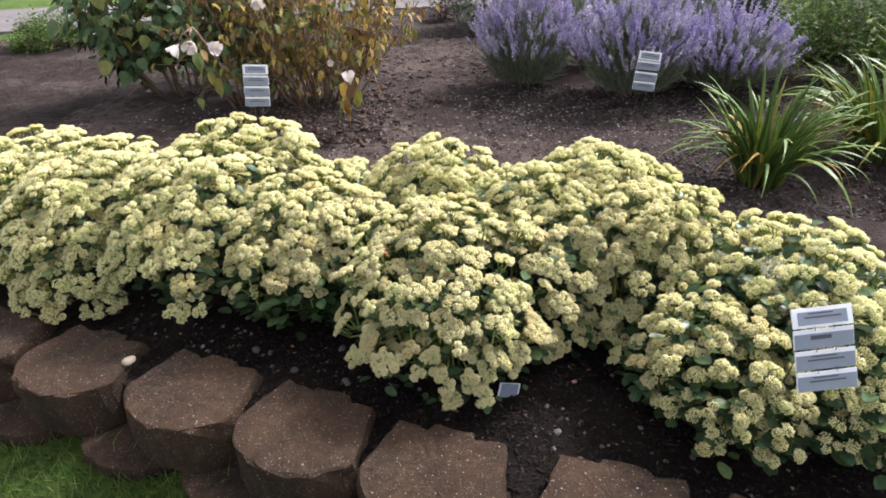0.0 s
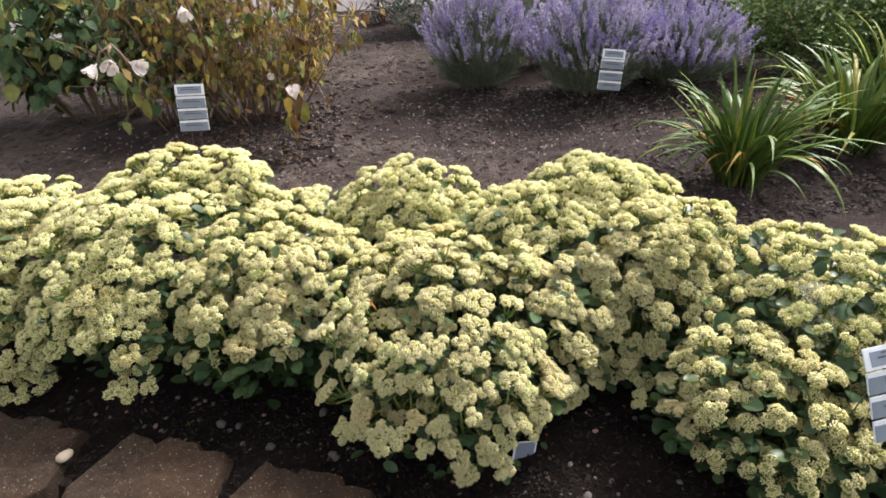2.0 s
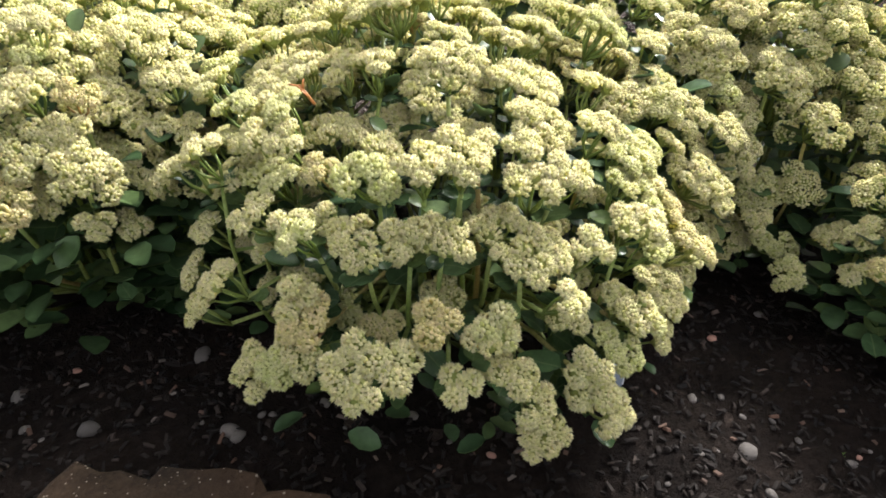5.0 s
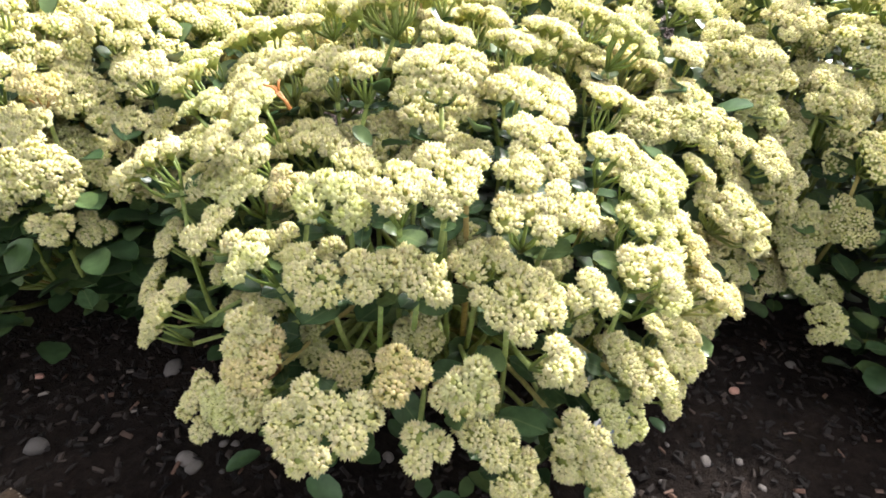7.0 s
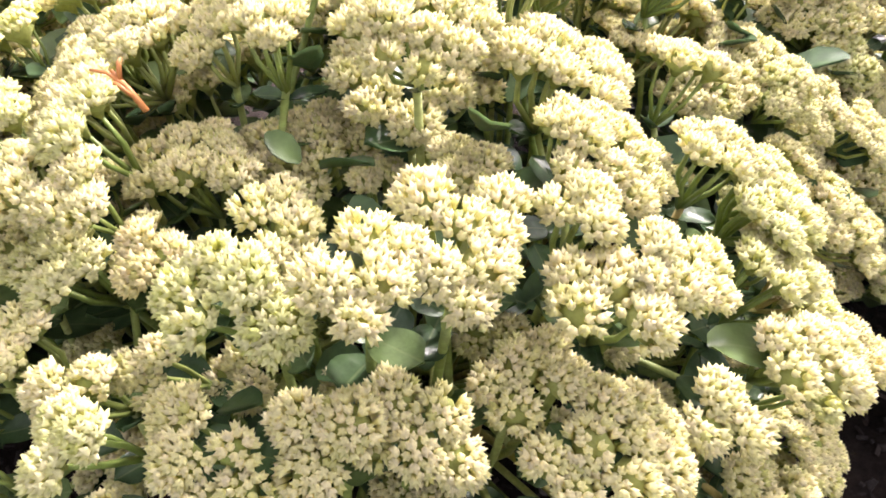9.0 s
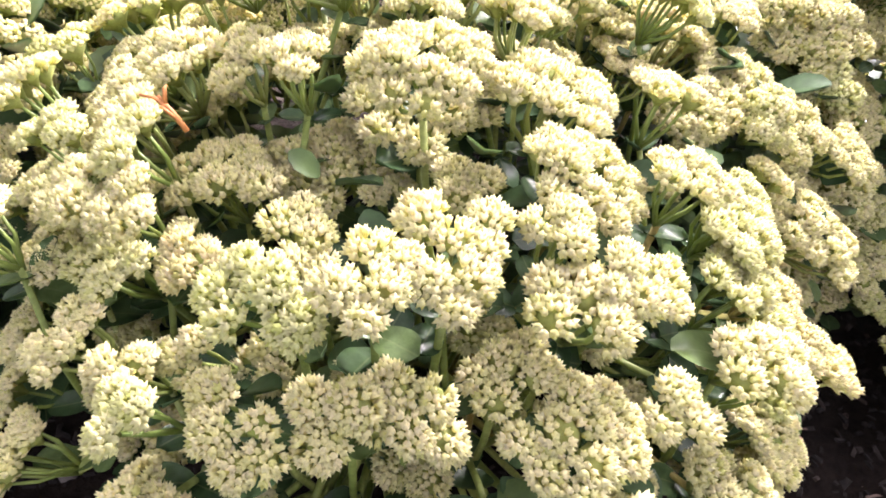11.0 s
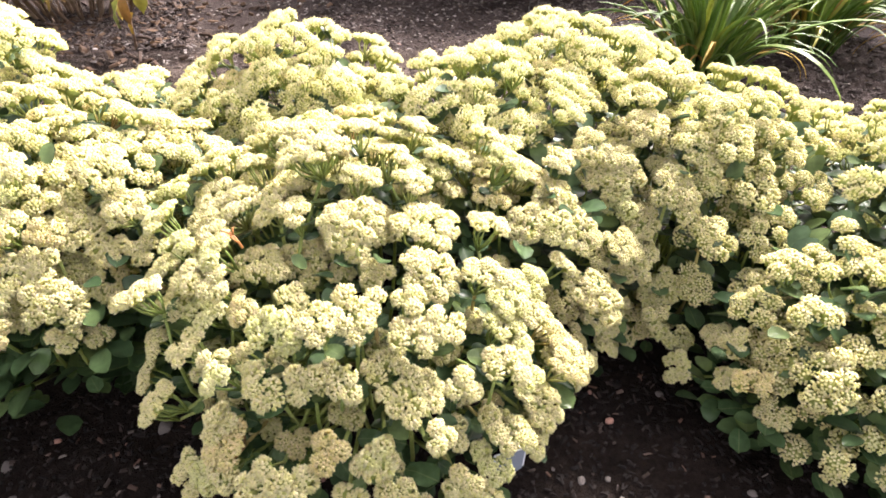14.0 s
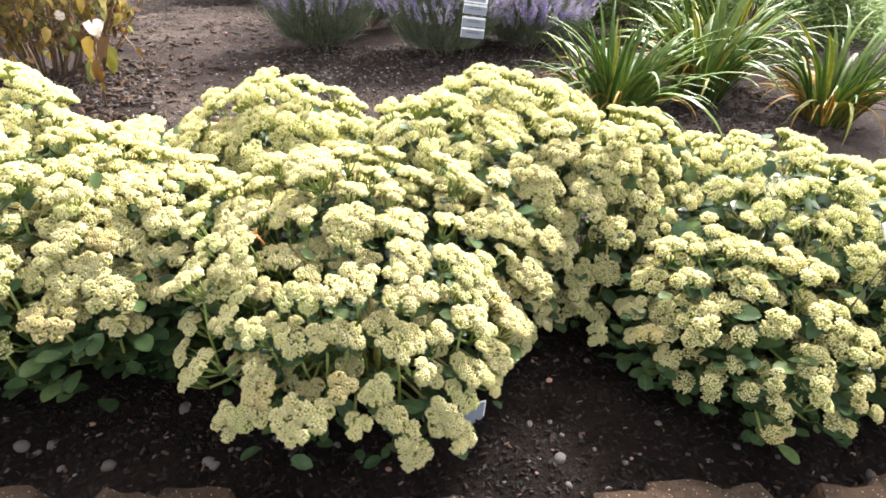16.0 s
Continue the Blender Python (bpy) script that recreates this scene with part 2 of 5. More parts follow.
CLOD = leafy("soil_clod", [(0.0, (0.030, 0.022, 0.018)), (0.6, (0.075, 0.057, 0.048)), (1.0, (0.16, 0.13, 0.112))], 0.95, 0, "island", 60)
# compost crumbs, darkened beyond their damp tone to carry the stonecrop's shade
SHADED_CRUMB = leafy("shaded_soil_crumb", [(0.0, (0.006, 0.0045, 0.004)), (0.8, (0.020, 0.0145, 0.012)), (0.95, (0.045, 0.033, 0.027)), (0.98, (0.11, 0.06, 0.042)), (1.0, (0.17, 0.15, 0.135))], 0.9, 0, "island", 40)
DRY_LEAF = leafy("dry_leaf", [(0.0, (0.035, 0.022, 0.016)), (0.7, (0.085, 0.052, 0.034)), (1.0, (0.15, 0.092, 0.055))], 0.8, 0.1, "island", 30)
PLATE = plain("white_plastic", (0.74, 0.76, 0.78), (0.82, 0.83, 0.84), 0.35, 0, 10, 0.0002)
INSERT = plain("grey_label", (0.19, 0.225, 0.275), (0.25, 0.285, 0.335), 0.3, 0, 12, 0.0002)
INK = plain("ink", (0.05, 0.05, 0.07), (0.08, 0.08, 0.1), 0.6)
CLEAR_FILM, film_nt, film_bsdf = nodes_of("clear_film")
film_bsdf.inputs["Base Color"].default_value = (0.92, 0.95, 0.97, 1)
film_bsdf.inputs["Transmission Weight"].default_value = 0.9
film_bsdf.inputs["Roughness"].default_value = 0.08
film_bsdf.inputs["IOR"].default_value = 1.2
bump(film_nt, film_bsdf, noise_node(film_nt, coords(film_nt), 90, 4), 0.5, 0.003)
WIRE = plain("wire", (0.12, 0.12, 0.12), (0.2, 0.2, 0.2), 0.5, 0.8)


# ---- building helpers ----
def mesh_of(name, bm, mats, smooth=True):
    me = bpy.data.meshes.new(name)
    bm.to_mesh(me)
    bm.free()
    for m in (mats if isinstance(mats, (list, tuple)) else [mats]):
        me.materials.append(m)
    if smooth:
        me.polygons.foreach_set("use_smooth", [True] * len(me.polygons))
    return me


def raw_mesh(name, verts, faces, mats, idx=None, smooth=True):
    me = bpy.data.meshes.new(name)
    me.from_pydata(verts, [], faces)
    for m in (mats if isinstance(mats, (list, tuple)) else [mats]):
        me.materials.append(m)
    if idx:
        me.polygons.foreach_set("material_index", idx)
    if smooth:
        me.polygons.foreach_set("use_smooth", [True] * len(me.polygons))
    me.update()
    return me


def part(name, data, parent, m=None, label=""):
    ob = new(name, data)
    ob.parent = parent
    if m is not None:
        ob.matrix_basis = m
    return tagged(ob, label) if label else ob


def empty(name, loc):
    ob = new(name)
    ob.empty_display_size = 0.05
    ob.location = loc
    return ob


def frame_on(z_axis, hint=(0, 0, 1)):
    """A turn whose z runs along z_axis and whose x lies towards hint."""
    z = Vector(z_axis).normalized()
    x = Vector(hint) - z * Vector(hint).dot(z)
    if x.length < 1e-4:
        x = z.orthogonal()
    x.normalize()
    y = z.cross(x)
    return Matrix((x, y, z)).transposed().to_4x4()


def tube(pts, radii, sides=5):
    """Vertices and faces of a tapered tube along pts."""
    verts, faces = [], []
    for i, (p, r) in enumerate(zip(pts, radii)):
        a, b = pts[max(i - 1, 0)], pts[min(i + 1, len(pts) - 1)]
        f = frame_on(Vector(b) - Vector(a), (1, 0.3, 0.1)).to_3x3()
        for k in range(sides):
            t = 2 * math.pi * k / sides
            verts.append(tuple(Vector(p) + f @ Vector((math.cos(t) * r, math.sin(t) * r, 0))))
    for i in range(len(pts) - 1):
        for k in range(sides):
            a, b = i * sides + k, i * sides + (k + 1) % sides
            faces.append((a, b, b + sides, a + sides))
    faces.append(tuple(range(sides - 1, -1, -1)))
    faces.append(tuple(range(len(verts) - sides, len(verts))))
    return verts, faces


def join(verts, faces, more_v, more_f, m=None):
    n = len(verts)
    if m is not None:
        more_v = [tuple(m @ Vector(v)) for v in more_v]
    verts.extend(more_v)
    faces.extend([tuple(i + n for i in f) for f in more_f])


# ---- ground, path, lawn ----
def wall_y(x):
    return 1.27 - 0.36 * x - (0.05 * max(0, x) ** 2 if x > 0 else 0) * 0.2


def ground():
    xs = [-220, -60, -20, -8, -5, -3, -2, -1, 0, 1, 2, 3, 5, 8, 20, 60, 220]
    verts, faces = [], []
    rows = (lambda x: -220.0, lambda x: -40.0, lambda x: min(wall_y(max(min(x, 4), -5)) - 6, 0), lambda x: wall_y(max(min(x, 4), -5)) - 0.14, lambda x: wall_y(max(min(x, 4), -5)) - 0.1,
            lambda x: 9.0, lambda x: 40.0, lambda x: 400.0)
    zs = (-0.175, -0.175, -0.175, -0.175, -0.035, -0.035, -0.035, -0.035)
    for f, z in zip(rows, zs):
        verts += [(x, f(x), z) for x in xs]
    n = len(xs)
    for r in range(len(rows) - 1):
        for i in range(n - 1):
            a = r * n + i
            faces.append((a, a + 1, a + 1 + n, a + n))
    tagged(new("ground", raw_mesh("ground", verts, faces, LAWN)), "mown green lawn reaching to the horizon", "ground", kind="structure")


ground()


def on_soil(x, y):
    """Height of the uneven soil."""
    return 0.03 * (noise.noise((x * 1.7, y * 1.7, 0)) + 0.5 * noise.noise((x * 6, y * 6, 3)) + 0.4 * noise.noise((x * 15, y * 15, 5)) + 0.25 * noise.noise((x * 34, y * 34, 7)))


def soil_bed():
    """The bare soil of the raised bed, gently uneven, closed towards the wall."""
    nx, ny = 230, 260
    verts, faces = [], []
    for j in range(ny):
        v = j / (ny - 1)
        for i in range(nx):
            u = i / (nx - 1)
            x = -6.2 + 11.0 * u
            y0 = wall_y(max(x, -5))
            far = 8.42 + 0.04 * math.sin(x * 1.3) + (0.25 * (x + 0.5) if x < -0.5 else 0)
            y = y0 - 0.16 + (far - y0) * v ** 1.6
            z = on_soil(x, y)
            if v > 0.99:
                z -= (v - 0.99) * 4.0
            if j == 0:
                z = -0.06
            verts.append((x, y, z))
    for j in range(ny - 1):
        for i in range(nx - 1):
            a = j * nx + i
            faces.append((a, a + 1, a + nx + 1, a + nx))
    tagged(new("soil_bed", raw_mesh("soil_bed", verts, faces, SOIL)), "bare dark brown garden soil in the raised bed", "soil", kind="structure")


soil_bed()


def walkway():
    bm = bmesh.new()
    pts = []
    for i in range(30):
        x = -26 + 40 * i / 29
        pts.append((x, 8.35 + (0.16 * (x + 0.4) if x < -0.4 else 0.05 * x)))
    top = [bm.verts.new((x, y + 1.9, 0.0)) for x, y in pts]
    low = [bm.verts.new((x, y, 0.0)) for x, y in pts]
    for i in range(29):
        bm.faces.new((low[i], low[i + 1], top[i + 1], top[i]))
    geom = bmesh.ops.extrude_face_region(bm, geom=bm.faces[:])["geom"]
    bmesh.ops.translate(bm, verts=[g for g in geom if isinstance(g, bmesh.types.BMVert)], vec=(0, 0, -0.06))
    bmesh.ops.recalc_face_normals(bm, faces=bm.faces)
    tagged(new("pavement", mesh_of("pavement", bm, PATH_MAT, False)), "pale concrete garden walkway beyond the bed", "path", kind="structure")


walkway()


# ---- retaining wall ----
def block_mesh(seed, height=0.17):
    r = random.Random(seed)
    outline = [(-0.15, 0.0), (-0.06, 0.012), (-0.045, -0.012), (0.06, -0.01), (0.075, 0.012), (0.15, 0.0), (0.172, 0.10), (0.193, 0.185), (0.18, 0.215), (0.12, 0.275), (0.06, 0.293), (0.0, 0.302), (-0.06, 0.293), (-0.12, 0.275), (-0.18, 0.215), (-0.193, 0.185), (-0.172, 0.10)]
    bm = bmesh.new()
    dense = []
    for (a, b), (c, d) in zip(outline, outline[1:] + outline[:1]):
        k = max(1, int(math.hypot(c - a, d - b) / 0.03))
        for i in range(k):
            dense.append((a + (c - a) * i / k, b + (d - b) * i / k))
    jit = lambda s: (r.uniform(-s, s), r.uniform(-s, s))
    rings = []
    for z, inset, s in ((-height, 0.0, 0.004), (-height * 0.6, -0.004, 0.006), (-height * 0.25, -0.003, 0.006), (-0.006, 0.0, 0.006), (0.0, 0.006, 0.006), (0.001, 0.04, 0.003), (0.0, 0.11, 0.003)):
        ring = []
        for x, y in dense:
            cx, cy = x, y - 0.15
            length = math.hypot(cx, cy)
            k = max(0.05, (length - inset) / length)
            jx, jy = jit(s)
            ring.append(bm.verts.new((cx * k + jx, 0.15 + cy * k + jy, z + r.uniform(-0.0025, 0.0025))))
        rings.append(ring)
    n = len(dense)
    for lo, hi in zip(rings, rings[1:]):
        for i in range(n):
            bm.faces.new((lo[i], lo[(i + 1) % n], hi[(i + 1) % n], hi[i]))
    bm.faces.new(rings[-1])
    bm.faces.new(rings[0][::-1])
    for v in bm.verts:      # v runs outward from the bed: mirror to local -y
        v.co.y = -v.co.y
    bmesh.ops.recalc_face_normals(bm, faces=bm.faces)
    return mesh_of("wall_block", bm, BLOCK, False)


# back right corners of the top course, along the curve of the wall
CORNERS = [(-2.98, 2.30), (-2.56, 2.16), (-2.14, 2.01), (-1.73, 1.86), (-1.33, 1.735), (-0.923, 1.602), (-0.498, 1.463), (-0.117, 1.31), (0.245, 1.176), (0.677, 1.066), (1.06, 0.945), (1.45, 0.83), (1.85, 0.72), (2.25, 0.62)]
BLOCK_MESHES = [block_mesh(40 + i) for i in range(5)]
retaining_wall = tagged(empty("retaining_wall", (0, 0, 0)), "low retaining wall of brown rough-faced concrete blocks", "wall")
for i, (cx, cy) in enumerate(CORNERS):
    ahead = CORNERS[min(i + 1, len(CORNERS) - 1)]
    behind = CORNERS[max(i - 1, 0)]
    ang = math.degrees(math.atan2(ahead[1] - behind[1], ahead[0] - behind[0]))
    m = pose(cx, cy, 0.05, 0, 0, ang) @ pose(-0.15, 0, 0, 0, 0, rng.uniform(-2, 2))
    part("block", BLOCK_MESHES[i % 5], retaining_wall, m)
    low = pose(cx, cy, -0.125, 0, 0, ang) @ pose(-0.34, -0.055, 0, 0, 0, rng.uniform(-2, 2))
    part("block", BLOCK_MESHES[(i + 2) % 5], retaining_wall, low)


# ---- stonecrop plants ----
def floret(grade):
    """A half-open bud with pointed petals, z outward: vertices, faces, material slots."""
    if grade == 0:
        verts = [(0.0026, 0, 0.0010), (0, 0.0026, 0.0010), (-0.0026, 0, 0.0010), (0, -0.0026, 0.0010), (0, 0, 0.0064)]
        return verts, [(0, 1, 4), (1, 2, 4), (2, 3, 4), (3, 0, 4)], [0] * 4
    if grade == 1:
        verts = [(0, 0, -0.001), (0.0026, 0, 0.0052), (0, 0.0026, 0.0058), (-0.0026, 0, 0.0052), (0, -0.0026, 0.0058), (0, 0, 0.0044)]
        faces = [(0, 2, 1), (0, 3, 2), (0, 4, 3), (0, 1, 4), (1, 2, 5), (2, 3, 5), (3, 4, 5), (4, 1, 5)]
        return verts, faces, [0] * 8
    verts, faces = [], []
    for rad, z, half in ((0.00225, 0.0034, 0), (0.0026, 0.0062, 0.5)):
        for k in range(5):
            t = (k + half) * 2 * math.pi / 5
            verts.append((rad * math.cos(t), rad * math.sin(t), z))
    verts += [(0, 0, 0.0046), (0, 0, -0.0030)]
    for k in range(5):
        p, q = k, (k + 1) % 5
        faces += [(p, 11, q), (p, q, p + 5), (p, p + 5, 10), (p + 5, q, 10)]
    return verts, faces, [0] * 20


def head_mesh(seed, grade, R):
    """A domed flower head: rounded lobes of packed florets on branching green stalks. Origin under its middle, z outward."""
    r = random.Random(seed)
    fv, ff, fi = floret(grade)
    verts, faces, idx = [], [], []

    def add(v, f, slots, m):
        n = len(verts)
        verts.extend([tuple(m @ Vector(p)) for p in v])
        faces.extend([tuple(i + n for i in q) for q in f])
        idx.extend(slots)

    lobes = []      # middle, radius and outward axis
    for _ in range(400):
        lr = r.uniform(0.0105, 0.0165) if grade == 2 else r.uniform(0.0125, 0.0185)
        d, t = max(0.003, R - lr * 0.9) * math.sqrt(r.random()), r.uniform(0, 2 * math.pi)
        x, y = d * math.cos(t), d * math.sin(t)
        if any(math.hypot(x - c.x, y - c.y) < (lr + o) * 0.66 for c, o, _ in lobes):
            continue
        if lobes and noise.noise((x * 32 + seed, y * 32, 0.5)) < (-0.30, -0.25, -0.2)[grade]:      # clefts and an uneven outline
            continue
        c = Vector((x, y, -(0.40 if grade == 2 else 0.52) * d * d / R + r.uniform(-0.004, 0.002) - lr * 0.35))
        lobes.append((c, lr, Vector((x * 0.6 / R, y * 0.6 / R, 1)).normalized()))
    gap = (0.0062, 0.0051, 0.0047)[grade]
    for c, lr, axis in lobes:
        count = int(2 * math.pi * lr * lr * 0.86 / (gap * gap * 0.87))
        turn = r.uniform(0, 6.28)
        f = frame_on(axis, (1, 0.2, 0.1)).to_3x3()
        for k in range(count):
            h = 1 - 0.86 * (k + 0.5) / count
            t = turn + 2.39996 * k
            w = math.sqrt(max(0.0, 1 - h * h))
            d = f @ Vector((w * math.cos(t), w * math.sin(t), h))
            p = c + Vector((d.x, d.y, d.z * (0.55 if grade == 2 else 0.72))) * lr * r.uniform(0.88, 1.08)
            if any((p - o).length < q * 0.80 for o, q, _ in lobes if o is not c) or r.random() < 0.04 or noise.noise(p * 150 + Vector((seed, 0, 0))) < -0.36:
                continue
            n = (d + axis * (0.7 if grade == 2 else 0.5) + Vector((r.uniform(-1, 1), r.uniform(-1, 1), r.uniform(-.5, .5))) * 0.26).normalized()
            add(fv, ff, fi, Matrix.Translation(p - n * 0.0035) @ frame_on(n, (r.uniform(-1, 1), r.uniform(-1, 1), 0.1)) @ Matrix.Scale(r.uniform(0.82, 1.14), 4))
    root = Vector((0, 0, -0.055))
    for c, lr, axis in lobes:
        # the tuft of pedicels under the florets of the lobe
        f = frame_on(axis, (1, 0.2, 0.1)).to_4x4()
        kv, kf = [], []
        for rr, zz in ((0.08, -0.85), (0.30, -0.48), (0.74, -0.10), (0.50, 0.22), (0.0, 0.34)):
            for k in range(7):
                t = k * 2 * math.pi / 7
                kv.append((rr * lr * math.cos(t), rr * lr * math.sin(t), zz * lr))
        for lev in range(4):
            for k in range(7):
                p, q = lev * 7 + k, lev * 7 + (k + 1) % 7
                kf.append((p, q, q + 7, p + 7))
        add(kv, kf, [1] * len(kf), Matrix.Translation(c) @ f)
        end = c - axis * lr * 0.7
        tv, tf = tube([tuple(root), tuple(root.lerp(end, 0.55) + Vector((c.x, c.y, 0)) * 0.2), tuple(end)], [0.0021, 0.0017, 0.0013], 4)
        add(tv, tf, [2] * len(tf), Matrix())
    return raw_mesh("flower_head", verts, faces, [PETAL, BUD, STEM], idx)


def leaf_mesh(seed, length, width, cup, thick, mat, tip=0.75, droop=0.1, nu=6, nv=3, wave=0.0, oval=False):
    """A solid leaf from its stalk at the origin along +x, its upper side +z."""
    r = random.Random(seed)
    verts, faces = [], []
    bend = r.uniform(0.6, 1.4) * droop
    for side in (1, -1):
        for i in range(nu + 1):
            u = i / nu
            w = width * 0.5 * (math.sin(math.pi * min(1, 0.03 + u ** tip * 0.97)) ** 0.62) + 0.0008
            if oval:
                w = width * 0.5 * math.sqrt(max(0.0, 1 - abs(2 * (0.04 + 0.96 * u) ** 1.35 - 1) ** 2.2)) + 0.0008
            for j in range(nv * 2 + 1):
                v = (j - nv) / nv
                edge = 1 - abs(v) ** 3
                z = cup * width * v * v - bend * length * u * u + side * thick * 0.5 * edge * math.sin(math.pi * min(1, 0.06 + 0.9 * u)) + wave * width * math.sin(u * 9 + v * 2 + seed)
                verts.append((length * u, w * v, z))
    row, n = nv * 2 + 1, (nu + 1) * (nv * 2 + 1)
    for i in range(nu):
        for j in range(row - 1):
            a = i * row + j
            faces.append((a, a + row, a + row + 1, a + 1))
            faces.append((n + a, n + a + 1, n + a + row + 1, n + a + row))
        for j in (0, row - 1):
            a = i * row + j
            q = (a, n + a, n + a + row, a + row)
            faces.append(q if j else q[::-1])
    return raw_mesh("leaf", verts, faces, mat)


# each grade in several widths, so that small heads have fewer lobes of the same florets
WIDTHS = (0.019, 0.023, 0.027, 0.031, 0.036, 0.036, 0.042, 0.042, 0.047, 0.047, 0.053)
HEADS = [[(R, head_mesh(200 + 40 * grade + i, grade, R)) for i, R in enumerate(WIDTHS)] for grade in range(3)]
FINE_LEAVES = [leaf_mesh(310 + i, 0.046 + 0.004 * i, 0.034 + 0.002 * i, 0.10 + 0.03 * (i % 3), 0.0020, LEAF, 0.95, 0.12 + 0.05 * (i % 2), 8, 3, 0.02, True) for i in range(4)]
LEAVES = [leaf_mesh(300 + i, 0.046 + 0.004 * i, 0.034 + 0.002 * i, 0.10 + 0.03 * (i % 3), 0.0018, LEAF, 0.95, 0.12 + 0.05 * (i % 2), 6, 1, 0.0, True) for i in range(4)]


def stem_mesh(bow):
    pts = [(bow * math.sin(math.pi * i / 6), 0, i / 6) for i in range(7)]
    v, f = tube(pts, [0.0042 - 0.0016 * i / 6 for i in range(7)], 6)
    return raw_mesh("stem", v, f, STEM)


STEMS = [stem_mesh(b) for b in (0.03, 0.06, 0.09)]

# mounds: middle x, y, half widths x, y, height
MOUNDS = [(0.089, 1.651, 0.379, 0.422, 0.471), (-0.414, 1.895, 0.34, 0.375, 0.480), (-0.805, 2.049, 0.402, 0.447, 0.545), (-0.74, 2.30, 0.41, 0.34, 0.555), (0.030, 2.196, 0.315, 0.30, 0.498),
          (0.372, 1.944, 0.313, 0.308, 0.498), (0.600, 2.058, 0.379, 0.33, 0.508), (0.723, 1.778, 0.402, 0.298, 0.490), (0.850, 1.425, 0.285, 0.38, 0.355), (1.104, 1.534, 0.328, 0.464, 0.447),
          (-0.245, 1.867, 0.265, 0.297, 0.426), (-1.27, 2.16, 0.40, 0.44, 0.52), (1.40, 1.35, 0.33, 0.40, 0.42), (-1.66, 2.34, 0.40, 0.44, 0.50), (0.38, 1.70, 0.24, 0.25, 0.42), (-0.34, 2.27, 0.27, 0.29, 0.385), (1.14, 1.27, 0.25, 0.25, 0.34)]
POW = 2.5


def inside(p, mound):
    cx, cy, rx, ry, h = mound
    q = (((p[0] - cx) / rx) ** 2 + ((p[1] - cy) / ry) ** 2) ** (POW / 2) + (max(p[2], 0) / h) ** POW
    return q ** (1 / POW)


def on_mound(mound, az, el, k=1.0):
    """Point and outward normal of the mound in the direction az, el."""
    cx, cy, rx, ry, h = mound
    d = Vector((math.cos(el) * math.cos(az) * rx, math.cos(el) * math.sin(az) * ry, math.sin(el) * h))
    q = (((d.x / rx) ** 2 + (d.y / ry) ** 2) ** (POW / 2) + (d.z / h) ** POW) ** (-1 / POW)
    d = d * q * k
    n = Vector((d.x / rx ** 2, d.y / ry ** 2, d.z / h ** 2 * abs(d.z / h) ** 0.5))
    return Vector((cx, cy, 0)) + d, n.normalized()


taken = []


def tucked(p, mound, k):
    """The point drawn in under the overhanging crown, the more the lower it lies."""
    f = k + (1 - k) * min(1.0, p.z / 0.24)
    return Vector((mound[0] + (p.x - mound[0]) * f, mound[1] + (p.y - mound[1]) * f, p.z))


def near_taken(p, gap):
    return any((p - q).length < gap for q in taken)


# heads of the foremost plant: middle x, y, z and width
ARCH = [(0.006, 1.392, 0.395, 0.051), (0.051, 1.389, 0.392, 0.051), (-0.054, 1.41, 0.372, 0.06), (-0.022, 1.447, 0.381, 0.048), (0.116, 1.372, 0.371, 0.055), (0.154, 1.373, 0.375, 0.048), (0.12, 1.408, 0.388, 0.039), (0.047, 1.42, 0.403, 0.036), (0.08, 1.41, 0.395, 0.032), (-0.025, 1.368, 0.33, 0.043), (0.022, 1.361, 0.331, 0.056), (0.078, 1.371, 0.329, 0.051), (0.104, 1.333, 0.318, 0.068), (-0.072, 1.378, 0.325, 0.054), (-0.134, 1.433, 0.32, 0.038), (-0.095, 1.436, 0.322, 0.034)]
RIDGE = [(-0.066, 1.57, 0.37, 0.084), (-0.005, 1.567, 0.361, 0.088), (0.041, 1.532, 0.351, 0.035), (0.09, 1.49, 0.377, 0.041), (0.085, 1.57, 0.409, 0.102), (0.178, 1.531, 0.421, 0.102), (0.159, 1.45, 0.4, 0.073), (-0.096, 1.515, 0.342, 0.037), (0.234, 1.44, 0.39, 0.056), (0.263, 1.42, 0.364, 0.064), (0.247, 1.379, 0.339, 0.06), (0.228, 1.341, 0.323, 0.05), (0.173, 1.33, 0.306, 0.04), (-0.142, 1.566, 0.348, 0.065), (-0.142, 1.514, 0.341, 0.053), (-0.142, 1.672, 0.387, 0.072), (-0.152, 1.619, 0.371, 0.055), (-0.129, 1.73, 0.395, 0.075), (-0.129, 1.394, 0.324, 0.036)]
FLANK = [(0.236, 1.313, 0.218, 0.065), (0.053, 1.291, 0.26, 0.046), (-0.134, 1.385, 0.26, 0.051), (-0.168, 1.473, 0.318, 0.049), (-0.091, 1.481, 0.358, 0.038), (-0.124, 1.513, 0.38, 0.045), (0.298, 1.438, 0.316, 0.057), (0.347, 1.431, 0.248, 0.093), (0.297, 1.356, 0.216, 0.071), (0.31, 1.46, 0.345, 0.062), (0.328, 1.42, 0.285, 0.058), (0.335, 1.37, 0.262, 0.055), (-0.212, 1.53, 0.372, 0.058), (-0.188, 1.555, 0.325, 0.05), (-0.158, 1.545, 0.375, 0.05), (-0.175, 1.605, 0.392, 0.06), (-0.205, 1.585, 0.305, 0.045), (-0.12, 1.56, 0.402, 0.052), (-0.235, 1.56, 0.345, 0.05)]
